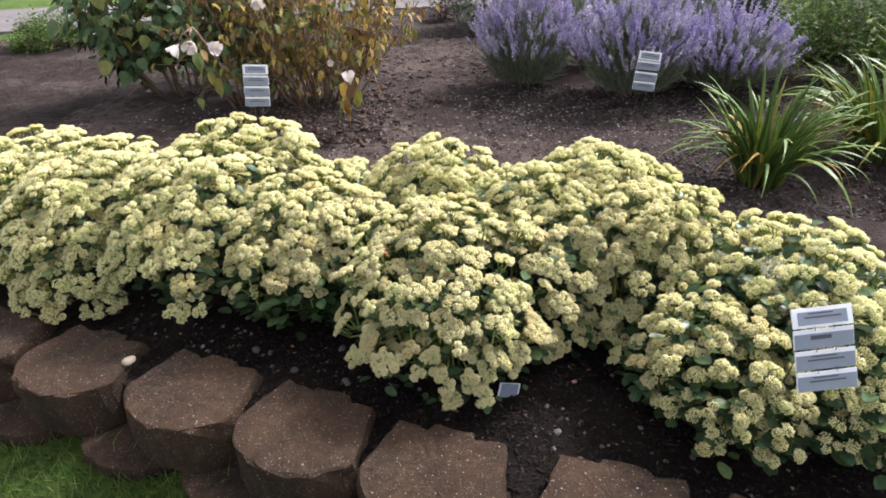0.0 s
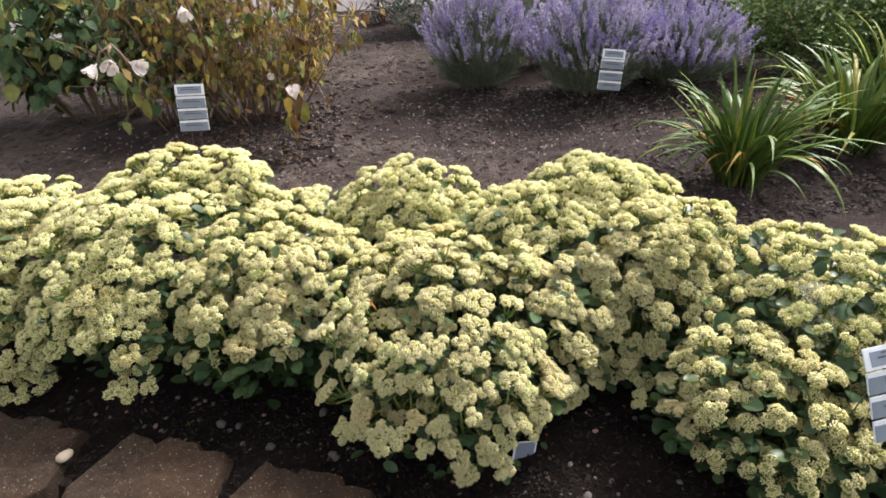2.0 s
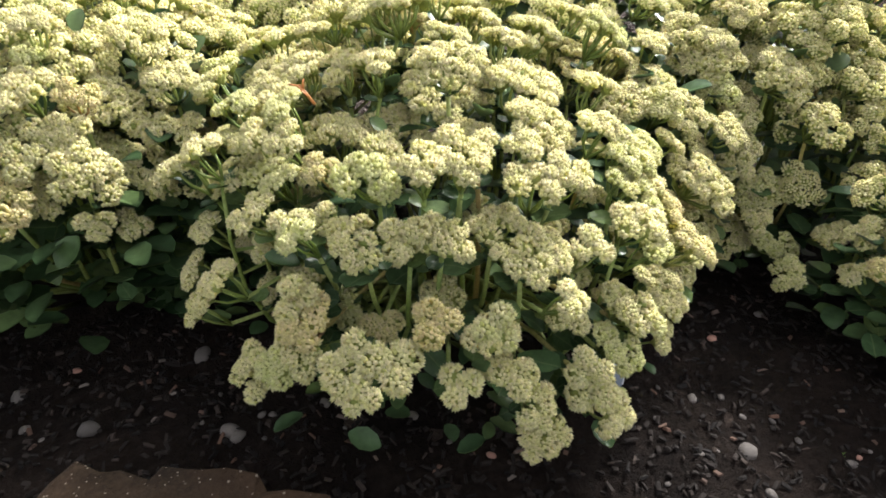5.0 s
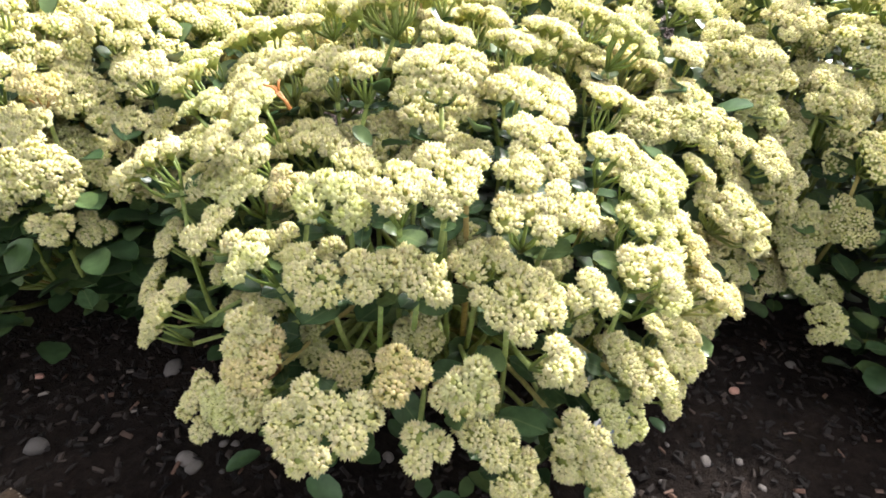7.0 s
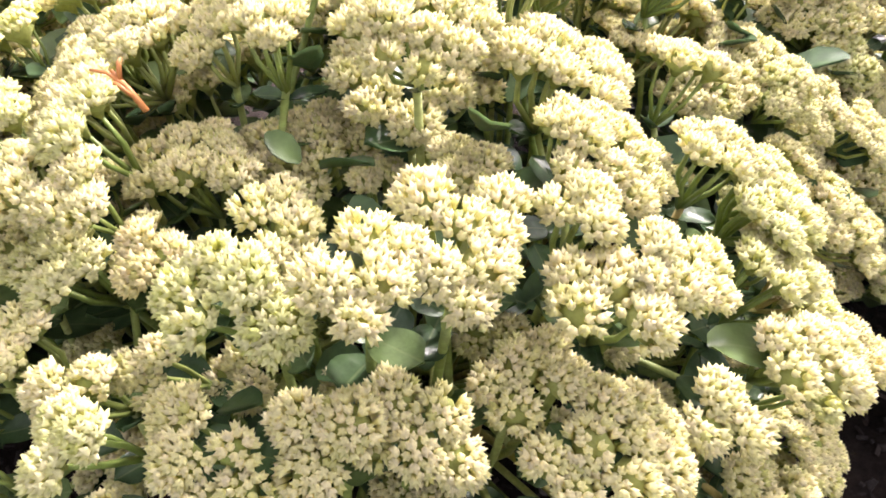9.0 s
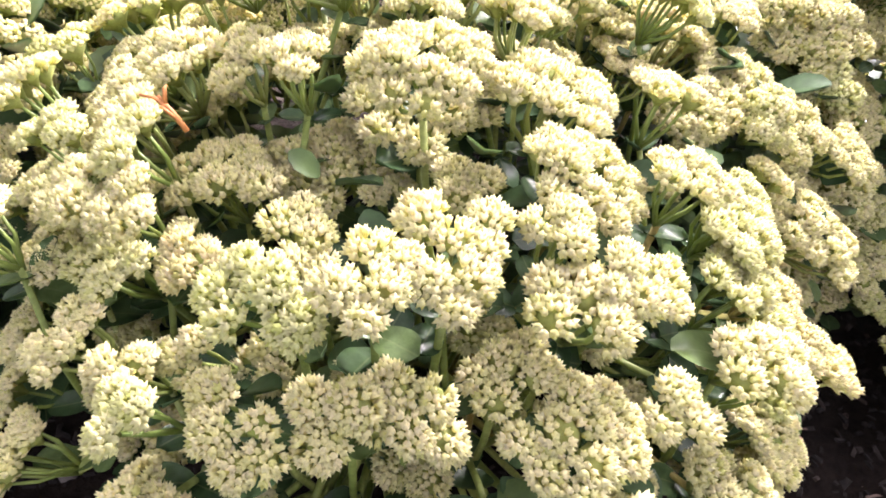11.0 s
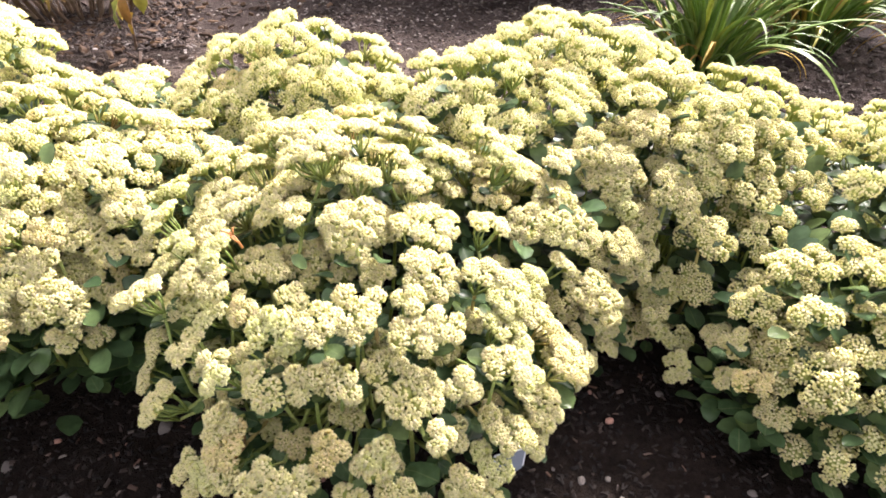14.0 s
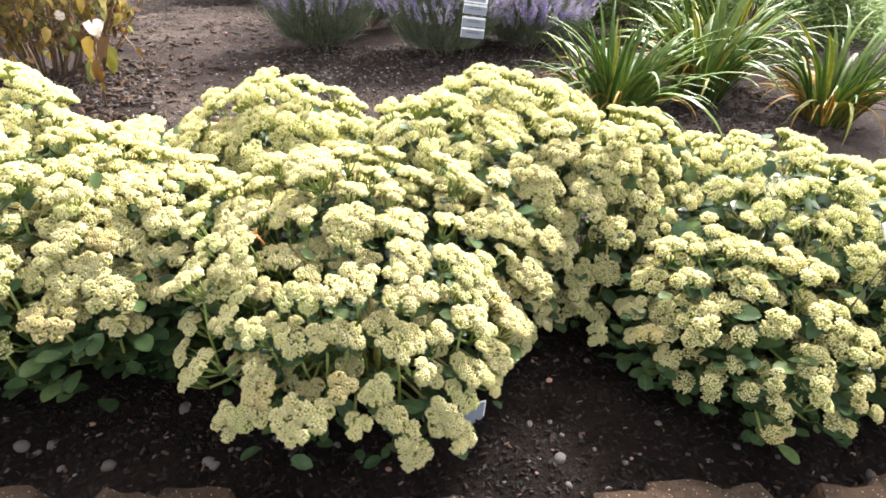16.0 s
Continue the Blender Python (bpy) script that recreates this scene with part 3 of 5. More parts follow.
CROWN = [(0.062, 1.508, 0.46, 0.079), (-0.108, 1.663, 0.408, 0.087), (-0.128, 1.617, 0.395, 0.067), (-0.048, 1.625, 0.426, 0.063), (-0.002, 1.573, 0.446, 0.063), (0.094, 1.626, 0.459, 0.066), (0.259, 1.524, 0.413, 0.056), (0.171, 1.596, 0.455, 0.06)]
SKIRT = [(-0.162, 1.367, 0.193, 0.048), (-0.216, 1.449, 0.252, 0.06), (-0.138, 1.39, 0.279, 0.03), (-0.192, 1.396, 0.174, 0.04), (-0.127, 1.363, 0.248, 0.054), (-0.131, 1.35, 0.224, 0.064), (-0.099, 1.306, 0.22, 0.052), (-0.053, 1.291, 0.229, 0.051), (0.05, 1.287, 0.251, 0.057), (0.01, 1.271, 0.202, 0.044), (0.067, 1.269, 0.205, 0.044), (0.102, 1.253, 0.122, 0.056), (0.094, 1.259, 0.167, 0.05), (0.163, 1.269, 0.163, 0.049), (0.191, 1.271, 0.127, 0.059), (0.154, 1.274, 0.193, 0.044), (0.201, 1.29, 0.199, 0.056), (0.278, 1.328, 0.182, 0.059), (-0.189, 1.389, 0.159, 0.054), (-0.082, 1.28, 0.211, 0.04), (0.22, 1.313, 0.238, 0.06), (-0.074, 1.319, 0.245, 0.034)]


def round_leaf(verts, faces, p, d, up, length):
    """A cupped oval leaf, closed, of few faces."""
    d = Vector(d).normalized()
    side = d.cross(Vector(up)).normalized()
    nrm = side.cross(d)
    n = len(verts)
    for lift in (0.0, -0.0016):
        for u, w in ((0.0, 0.05), (0.22, 0.25), (0.58, 0.34), (0.86, 0.23), (1.0, 0.05)):
            c = Vector(p) + d * length * u + nrm * (lift - 0.12 * length * u * u)
            verts.extend([tuple(c - side * w * length + nrm * 0.10 * length * w * 3), tuple(c), tuple(c + side * w * length + nrm * 0.10 * length * w * 3)])
    for i in range(4):
        for j in range(2):
            a = n + i * 3 + j
            faces.append((a, a + 3, a + 4, a + 1))
            faces.append((a + 15, a + 16, a + 19, a + 18))


def put_leaf(plant, base, q, side, up, size, r):
    f = frame_on(side, up) @ Matrix(((0, 0, 1, 0), (0, -1, 0, 0), (1, 0, 0, 0), (0, 0, 0, 1)))
    part("leaf", r.choice(FINE_LEAVES if base[0] == MOUNDS[0][0] else LEAVES), plant, Matrix.Translation(q - Vector(base)) @ f @ Matrix.Scale(size, 4))


def put_head(plant, base, p, n, size, grade, r, levels, stemmed):
    """One flower head with its stem and leaves, all parts of the plant."""
    inv = Matrix.Translation(-Vector(base))
    tilt = (n * 0.75 + Vector((0, 0, 0.6)) + Vector((r.uniform(-1, 1), r.uniform(-1, 1), 0)) * 0.18).normalized()
    R, mesh = min(HEADS[grade], key=lambda e: abs(e[0] * 2 - size * r.uniform(0.92, 1.08)))
    s = min(1.2, max(0.8, size / (2 * R)))
    p = p - tilt * (0.006 if base[0] == MOUNDS[0][0] else 0.022)
    m = Matrix.Translation(p) @ frame_on(tilt, (r.uniform(-1, 1), r.uniform(-1, 1), r.uniform(-1, 1))) @ Matrix.Diagonal((s * r.uniform(0.92, 1.1), s * r.uniform(0.92, 1.1), s, 1))
    part("flower_head", mesh, plant, inv @ m)
    inner = 0.22 if p.z > 0.3 else 0.12
    foot = Vector((base[0] + (p.x - base[0]) * inner + r.uniform(-0.04, 0.04), base[1] + (p.y - base[1]) * inner + r.uniform(-0.04, 0.04), 0.0))
    top = p - tilt * 0.052 * s
    along = top - foot
    if stemmed:
        out = Vector((p.x - base[0], p.y - base[1], -0.2)) if p.z > 0.3 else Vector((0, 0, 1))
        part("stem", r.choice(STEMS), plant, inv @ Matrix.Translation(foot) @ frame_on(along, out) @ Matrix.Diagonal((1, 1, along.length, 1)))
    turn = r.uniform(0, 6.28)
    for lev in range(levels):
        q = top - along.normalized() * (0.004 + 0.034 * lev + r.uniform(0, 0.012))
        for k in range(2):
            a = turn + lev * 1.57 + k * math.pi + r.uniform(-0.3, 0.3)
            side = Vector((math.cos(a), math.sin(a), 0.25 + r.uniform(-0.3, 0.4))) + n * 0.35
            put_leaf(plant, base, q, side, tilt, (0.50 + 0.20 * lev) * r.uniform(0.7, 1.15), r)


def stonecrop(i, mound):
    cx, cy, rx, ry, h = mound
    base = (cx, cy, 0.0)
    plant = tagged(empty("stonecrop_plant", base), "mounded stonecrop with flat cream-yellow flower heads and fleshy leaves", "plant", "stonecrop plants along the wall")
    r = random.Random(500 + i)
    others = [m for m in MOUNDS if m is not mound]
    grade = 2 if i == 0 else (1 if i in (1, 7, 8, 10, 14) else 0)
    near = i in (0, 1, 7, 8, 9, 10)
    middle = Vector((cx, cy, 0.12))
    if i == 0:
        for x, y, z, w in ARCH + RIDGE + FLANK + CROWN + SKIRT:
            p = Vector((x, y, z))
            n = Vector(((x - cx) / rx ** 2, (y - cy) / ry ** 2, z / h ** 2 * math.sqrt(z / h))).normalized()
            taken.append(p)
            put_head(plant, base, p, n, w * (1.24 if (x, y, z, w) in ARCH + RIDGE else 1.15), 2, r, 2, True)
    low = 0.17 if i in (1, 2) else 0.08 if i in (11, 13) else 0.13 if i in (7, 8, 11, 12, 13, 14, 16) else 0.18
    for _ in range(2400):
        az, u = r.uniform(0, 2 * math.pi), r.uniform(0.10, 1.0)
        p, n = on_mound(mound, az, math.asin(u), r.uniform(0.83, 1.08))
        if p.z < low or any(inside(p, m) < 0.94 for m in others):
            continue
        if -1.08 < p.x < -0.84 and p.z < 0.25 and p.y < 2.0:      # the dark cleft between two plants
            continue
        if i == 8 and p.z < 0.17 and r.random() > 0.4:
            continue
        leafy_low = i in (1, 2, 10) and p.y < cy and p.x > -0.62 and p.z < 0.30
        if leafy_low and r.random() > 0.07:
            continue
        if i == 0 and p.y < cy - 0.02:      # fill between the foremost heads, a little deeper
            q = middle.lerp(p, 0.93)
            if p.z < 0.16 or p.z > 0.34 or near_taken(q, 0.056):
                continue
            taken.append(q)
            put_head(plant, base, q, n, r.uniform(0.042, 0.058), 2, r, 0, True)
            continue
        size = min(0.13, max(0.05, r.gauss(0.084, 0.018) if near else r.gauss(0.098, 0.018))) * (0.85 if i in (8, 9) else 1.0) * (0.55 if leafy_low else (0.78 if p.z < 0.24 else 1.0))
        facing = p.y < cy + 0.12
        behind = n.y > 0.45 and cy > 1.7
        if near_taken(p, size * (1.0 if behind else 0.74 + (0.06 if i in (2, 7, 11, 14) else 0.22) * max(0.0, 1 - p.z / (0.75 * h)) + (0.10 if i in (8, 9, 12) else 0.0))):
            continue
        taken.append(p)
        fine = 2 if -0.5 < p.x < 0.62 and p.y < 1.74 else min(grade, 1)
        put_head(plant, base, p, n, size * 1.1, fine, r, 2 if i in (0, 8) and facing else (1 if facing and near else 0), facing and near and not leafy_low)
    # the mass of leaves within, and single leafy shoots lower down
    verts, faces = [], []
    leafy_front = i in (1, 2, 8, 9, 10, 11, 16)
    for _ in range(850 if leafy_front else 420):
        p, n = on_mound(mound, r.uniform(0, 6.283), math.asin(r.uniform(0.05, 0.98)), r.uniform(0.55, 0.93 if leafy_front else (0.86 if i == 0 else 0.93)))
        a = r.uniform(0, 6.283)
        d = n * 0.6 + Vector((math.cos(a), math.sin(a), r.uniform(-.2, .5)))
        if i in (1, 2, 10):
            p = tucked(p, mound, 0.68)
        if p.z > 0.04 + (0.10 * r.random() if leafy_front else 0):
            round_leaf(verts, faces, p - Vector(base), d, (r.uniform(-.4, .4), r.uniform(-.4, .4), 1), r.uniform(0.024, 0.040) if i == 0 else r.uniform(0.032, 0.056))
    for _ in range(240 if i in (1, 10) else 0):     # leafy shoots down to the soil
        p, n = on_mound(mound, r.uniform(math.pi, 2 * math.pi), math.asin(r.uniform(0.06, 0.5)), r.uniform(0.72, 0.95))
        a = r.uniform(0, 6.283)
        p = tucked(p, mound, 0.68)
        if p.z > 0.03 + 0.12 * r.random():
            round_leaf(verts, faces, p - Vector(base), n * 0.7 + Vector((math.cos(a), math.sin(a), r.uniform(-.1, .7))), (r.uniform(-.4, .4), r.uniform(-.4, .4), 1), r.uniform(0.032, 0.055))
    part("foliage", raw_mesh("foliage", verts, faces, LEAF_MASS), plant, None, "fleshy grey-green leaves")
    for _ in range((110 if i in (1, 8) else 60) if near else 0):
        az = r.uniform(math.pi, 2 * math.pi)
        el = math.asin(r.uniform(0.06, 0.7))
        p, n = on_mound(mound, az, el, r.uniform(0.66, 0.9))
        if p.z < (0.13 if i == 0 else 0.05) or any(inside(p, m) < 0.75 for m in others):
            continue
        if i in (1, 10):
            p = tucked(p, mound, 0.72)
        a = az + r.uniform(-0.9, 0.9)
        put_leaf(plant, base, p, Vector((math.cos(a), math.sin(a), r.uniform(-0.3, 0.6))), (0, 0, 1), r.uniform(0.6, 0.9) if i == 0 else r.uniform(0.55, 0.88), r)
    return plant


plants = [stonecrop(i, mound) for i, mound in enumerate(MOUNDS)]


def red_shoot(plant):
    """A flushed orange-red forked stem among the heads of the foremost plant."""
    p = [Vector(q) - plant.location for q in [(-0.078, 1.561, 0.389), (-0.085, 1.569, 0.399), (-0.092, 1.576, 0.408), (-0.103, 1.58, 0.408), (-0.086, 1.579, 0.413), (-0.099, 1.573, 0.403)]]
    v, f = tube([tuple(p[0]), tuple(p[1]), tuple(p[2])], [0.0020, 0.0018, 0.0011], 6)
    for way in ((p[1], p[3]), (p[1].lerp(p[2], 0.5), p[4]), (p[0].lerp(p[1], 0.6), p[5])):
        tv, tf = tube([tuple(way[0]), tuple(way[0].lerp(way[1], 0.5) + Vector((0, 0, 0.004))), tuple(way[1])], [0.0015, 0.0013, 0.0009], 6)
        join(v, f, tv, tf)
    part("stem", raw_mesh("stem", v, f, RED_STEM), plant, None, "flushed orange-red forked stem")


red_shoot(plants[0])


# ---- plant label signs ----
def bevel_box(sx, sy, sz, w):
    bm = bmesh.new()
    bmesh.ops.create_cube(bm, size=1)
    for v in bm.verts:
        v.co = Vector((v.co.x * sx, v.co.y * sy, v.co.z * sz))
    if w:
        bmesh.ops.bevel(bm, geom=bm.edges[:], offset=w, segments=2, affect="EDGES")
    return bm


PLATE_MESH = mesh_of("plate", bevel_box(0.146, 0.004, 0.047, 0.0012), PLATE, False)
INSERT_TOP = mesh_of("insert", bevel_box(0.118, 0.0015, 0.031, 0), INSERT, False)
INSERT_MESH = mesh_of("insert", bevel_box(0.141, 0.0015, 0.036, 0), INSERT, False)


def bar_mesh(w, h):
    return mesh_of("bar", bevel_box(w, 0.0006, h, 0), INK, False)


BAR_WIDE, BAR_MID, BAR_BIG = bar_mesh(0.088, 0.0035), bar_mesh(0.06, 0.003), bar_mesh(0.05, 0.010)


def ring_mesh(rad, thick):
    pts = [(0, rad * math.cos(2 * math.pi * k / 12), rad * math.sin(2 * math.pi * k / 12)) for k in range(13)]
    v, f = tube(pts, [thick] * 13, 5)
    return raw_mesh("ring", v, f, WIRE)


RING = ring_mesh(0.006, 0.0009)


def label_sign(m, stake, label, gaps=(0, 0, 0), big=False, lean=0.0):
    """Four small plates hung one below the other from a wire stake. m: top middle of the plates, x along them, z up them."""
    sign = new("plant_label_sign")
    sign.matrix_basis = m
    tagged(sign, label, "plant label", "plant label signs")
    z = -0.0235
    tilt_of = (-6, 3, 3, 2)
    for k in range(4):
        plate = part("plate", PLATE_MESH, sign, pose(0, 0, z, tilt_of[k], 0, 0), "white plastic plate")
        part("insert", INSERT_MESH if k else INSERT_TOP, plate, pose(0.0, -0.0026, -0.0045 if k else -0.001), "grey-blue printed insert")
        if k == 1 and big:
            part("writing", BAR_BIG, plate, pose(-0.008, -0.0037, 0.004))
        else:
            part("writing", BAR_MID, plate, pose(-0.004, -0.0037, 0.010))
            part("writing", BAR_WIDE, plate, pose(0.0, -0.0037, 0.001))
        if k < 3:
            for x in (-0.022, 0.024):
                part("ring", RING, sign, pose(x, -0.001, z - 0.0255 - (gaps[k] / 2)))
        z -= 0.051 + (gaps[k] if k < 3 else 0)
    # bowed wire that carries the plates and runs down to the soil behind them
    pts = [(-0.022, 0.012 + lean, -stake), (-0.022, 0.008, -0.05), (-0.021, 0.004, 0.004), (-0.012, 0.0, 0.014), (0.0, 0.0, 0.017), (0.012, 0.0, 0.014), (0.022, 0.004, 0.004), (0.024, 0.008, -0.05), (0.024, 0.012 + lean, -stake)]
    v, f = tube(pts, [0.0016] * len(pts), 6)
    part("wire_stake", raw_mesh("wire_stake", v, f, WIRE), sign, None, "bowed dark wire stake")
    return sign


label_sign(pose(-0.895, 3.06, 0.592, -14, 4, 8) @ Matrix.Diagonal((0.83, 1, 1, 1)), 0.62, "four white plant label plates on an upright wire stake")
label_sign(pose(1.155, 3.53, 0.487, -10, 7, -6) @ Matrix.Diagonal((0.83, 1, 1, 1)), 0.52, "four white plant label plates on a leaning wire stake", (0, 0.008, 0))
label_sign(pose(0.921, 1.163, 0.494, -28, -3, 6) @ Matrix.Scale(0.92, 4), 0.56, "four white plant label plates on a wire stake among stonecrop", big=True, lean=0.42)
fallen = new("fallen_label")
fallen.matrix_basis = pose(0.255, 1.378, -0.026, -12, 14, 12)
tagged(fallen, "small white-edged plastic label leaning in the soil", "plant label")
part("plate", mesh_of("plate", bevel_box(0.064, 0.003, 0.082, 0.001), PLATE, False), fallen, pose(0, 0, 0.041), "white plastic plate")
part("insert", mesh_of("insert", bevel_box(0.053, 0.0015, 0.062, 0), INSERT, False), fallen, pose(0, -0.0021, 0.049), "grey-blue printed insert")


def plastic_scrap(x, y, z):
    """A scrap of crumpled clear film caught between the flower heads."""
    verts, faces = [], []
    n = 12
    for j in range(n):
        for i in range(n):
            u, v = i / (n - 1) - 0.5, j / (n - 1) - 0.5
            k = 0.016 * noise.noise((u * 6, v * 6, 1)) + 0.010 * noise.noise((u * 15, v * 15, 3))
            verts.append((0.07 * u + 0.3 * k, k, 0.11 * v))
    for j in range(n - 1):
        for i in range(n - 1):
            q = j * n + i
            faces.append((q, q + 1, q + n + 1, q + n))
    ob = new("plastic_scrap", raw_mesh("plastic_scrap", verts, faces, CLEAR_FILM, smooth=False))
    ob.matrix_basis = pose(x, y, z, -25, 10, 15)
    tagged(ob, "crumpled clear plastic film caught among stonecrop heads", "plastic film")


plastic_scrap(0.954, 1.435, 0.380)


# ---- lavender ----
def spike_mesh(seed):
    r = random.Random(seed)
    verts, faces, idx = [], [], []
    L = r.uniform(0.36, 0.46)
    pts = [(0.02 * math.sin(3 * i / 5), 0, L * i / 5) for i in range(6)]
    v, f = tube(pts, [0.0016] * 6, 3)
    join(verts, faces, v, f)
    idx += [1] * len(f)
    z = L * 0.76
    while z < L + 0.03:
        x = 0.02 * math.sin(3 * min(z / L, 1))
        for k in range(6):
            a = r.uniform(0, 6.28)
            d = Vector((math.cos(a), math.sin(a), 0.7))
            n = len(verts)
            c = Vector((x, 0, z + r.uniform(-0.004, 0.004)))
            s = r.uniform(0.009, 0.0145)
            t = frame_on(d, (0, 0, 1)).to_3x3()
            verts.extend([tuple(c), tuple(c + t @ Vector((s * 0.45, 0, s))), tuple(c + t @ Vector((-s * 0.3, s * 0.4, s))), tuple(c + t @ Vector((-s * 0.3, -s * 0.4, s))), tuple(c + t @ Vector((0, 0, s * 1.7)))])
            faces.extend([(n, n + 1, n + 2), (n, n + 2, n + 3), (n, n + 3, n + 1), (n + 1, n + 4, n + 2), (n + 2, n + 4, n + 3), (n + 3, n + 4, n + 1)])
            idx += [0] * 6
        z += r.uniform(0.011, 0.02)
    return raw_mesh("flower_spike", verts, faces, [LAV_FLOWER, LAV_LEAF], idx, False)


SPIKES = [spike_mesh(600 + i) for i in range(6)]


def blade(verts, faces, p, d, length, width, bend, up=(0, 0, 1), steps=3):
    """Adds a slim three-sided blade."""
    d = Vector(d).normalized()
    n0 = len(verts)
    side = d.cross(Vector(up))
    side = side.normalized() if side.length > 1e-3 else Vector((1, 0, 0))
    nrm = side.cross(d)
    for i in range(steps + 1):
        u = i / steps
        c = Vector(p) + d * length * u + Vector((0, 0, -bend * length * u * u))
        w = width * (1 - u) ** 0.6 * 0.5 + 0.0002
        verts.extend([tuple(c - side * w), tuple(c + side * w), tuple(c + nrm * w * 0.6)])
    for i in range(steps):
        for a, b in ((0, 1), (1, 2), (2, 0)):
            q = n0 + i * 3
            faces.append((q + a, q + b, q + 3 + b, q + 3 + a))


def lavender(i, x, y, rad, tall, count):
    r = random.Random(700 + i)
    plant = tagged(empty("lavender", (x, y, 0)), "bushy lavender clump with purple flower spikes and grey-green foliage", "plant", "lavender clumps")
    verts, faces = [], []
    for _ in range(4800):
        az, th = r.uniform(0, 6.28), math.acos(r.uniform(0.12, 1.0))
        d = Vector((math.sin(th) * math.cos(az), math.sin(th) * math.sin(az), math.cos(th)))
        p = Vector((0, 0, 0.02)) + Vector((d.x * rad, d.y * rad, d.z * tall * 0.8)) * r.uniform(0.3, 0.92) ** 0.8
        foot = 0.42 + 0.58 * min(1, max(0, p.z) / (0.42 * tall))
        p.x, p.y = p.x * foot, p.y * foot
        q = d + Vector((r.uniform(-.6, .6), r.uniform(-.6, .6), 0.5 + r.uniform(-.2, .5)))
        blade(verts, faces, p, q, r.uniform(0.05, 0.11), r.uniform(0.006, 0.010), 0.1, (0, 0, 1), 2)
    part("foliage", raw_mesh("foliage", verts, faces, LAV_LEAF), plant, None, "fine grey-green foliage")
    for k in range(9):
        a = k * 0.7 + r.uniform(-.2, .2)
        v, f = tube([(0.03 * math.cos(a), 0.03 * math.sin(a), 0), (rad * 0.3 * math.cos(a), rad * 0.3 * math.sin(a), tall * 0.15), (rad * 0.6 * math.cos(a), rad * 0.5 * math.sin(a), tall * 0.4)], [0.006, 0.005, 0.002], 5)
        part("branch", raw_mesh("branch", v, f, BARK), plant)
    for _ in range(count):
        az, th = r.uniform(0, 6.28), radians(58) * math.sqrt(r.random())
        d = Vector((math.sin(th) * math.cos(az), math.sin(th) * math.sin(az), math.cos(th)))
        tip = Vector((d.x * rad * 1.12, d.y * rad, d.z * tall)) * r.uniform(0.82, 1.06)
        way = (tip.normalized() + Vector((r.uniform(-.12, .12), r.uniform(-.12, .12), 0.35))).normalized()
        s = r.uniform(0.8, 1.1)
        m = Matrix.Translation(tip - way * 0.42 * s) @ frame_on(way, (r.uniform(-1, 1), r.uniform(-1, 1), 0)) @ Matrix.Scale(s, 4)
        part("flower_spike", r.choice(SPIKES), plant, m)
    # the many smaller spikes between them
    verts, faces, idx = [], [], []
    for _ in range(340 if y < 5 else 0):
        az, th = r.uniform(0, 6.28), radians(64) * math.sqrt(r.random())
        d = Vector((math.sin(th) * math.cos(az), math.sin(th) * math.sin(az), math.cos(th)))
        tip = Vector((d.x * rad * 1.1, d.y * rad * 1.02, 0.04 + d.z * tall)) * r.uniform(0.74, 1.05)
        way = (tip.normalized() + Vector((r.uniform(-.3, .3), r.uniform(-.3, .3), 0.3))).normalized()
        n = len(faces)
        blade(verts, faces, tip - way * 0.2, way, 0.2, 0.003, 0.0, (0.3, 1, 0.2), 2)
        idx += [1] * (len(faces) - n)
        f = frame_on(way, (1, 0.2, 0)).to_3x3()
        for lev in range(6):
            for k in range(3):
                t, z = r.uniform(0, 6.28), r.uniform(0.008, 0.012)
                c = tip - way * (0.013 * lev)
                q = len(verts)
                e = f @ Vector((math.cos(t), math.sin(t), 0.8)) * z
                w = f @ Vector((-math.sin(t), math.cos(t), 0.1)) * z * 0.5
                verts.extend([tuple(c), tuple(c + e + w), tuple(c + e - w), tuple(c + e * 0.9 + way * z * 0.7)])
                faces.extend([(q, q + 1, q + 3), (q, q + 3, q + 2), (q + 1, q + 2, q + 3), (q, q + 2, q + 1)])
                idx += [0] * 4
    if faces:
        part("inflorescence", raw_mesh("inflorescence", verts, faces, [LAV_FLOWER_MASS, LAV_LEAF], idx, False), plant, None, "many small pale purple flower spikes")


lavender(0, 0.57, 4.62, 0.44, 0.74, 160)
lavender(1, 1.27, 4.30, 0.46, 0.72, 170)
lavender(2, 1.92, 4.44, 0.52, 0.54, 165)
lavender(3, 1.05, 5.3, 0.62, 0.84, 110)
lavender(4, 1.85, 5.4, 0.5, 0.74, 70)


# ---- daylilies ----
def strap_mesh(seed, length, width, arch):
    r = random.Random(seed)
    verts, faces = [], []
    n = 12
    for i in range(n + 1):
        u = i / n
        ang = radians(82) - arch * u ** 1.4
        if i == 0:
            x, z = 0.0, 0.0
        else:
            x += length / n * math.cos(ang)
            z += length / n * math.sin(ang)
        w = width * (min(1, 0.55 + 1.5 * u) if u < 0.3 else (1 - ((u - 0.3) / 0.7) ** 2.2)) * 0.5 + 0.0006
        nx, nz = -math.sin(ang), math.cos(ang)
        keel = w * 0.55
        verts.extend([(x + nx * keel, -w, z + nz * keel), (x, 0, z), (x + nx * keel, w, z + nz * keel), (x - nx * 0.0012, 0, z - nz * 0.0012)])
    for i in range(n):
        q = i * 4
        for a, b in ((0, 1), (1, 2), (2, 3), (3, 0)):
            faces.append((q + a, q + b, q + 4 + b, q + 4 + a))
    return verts, faces


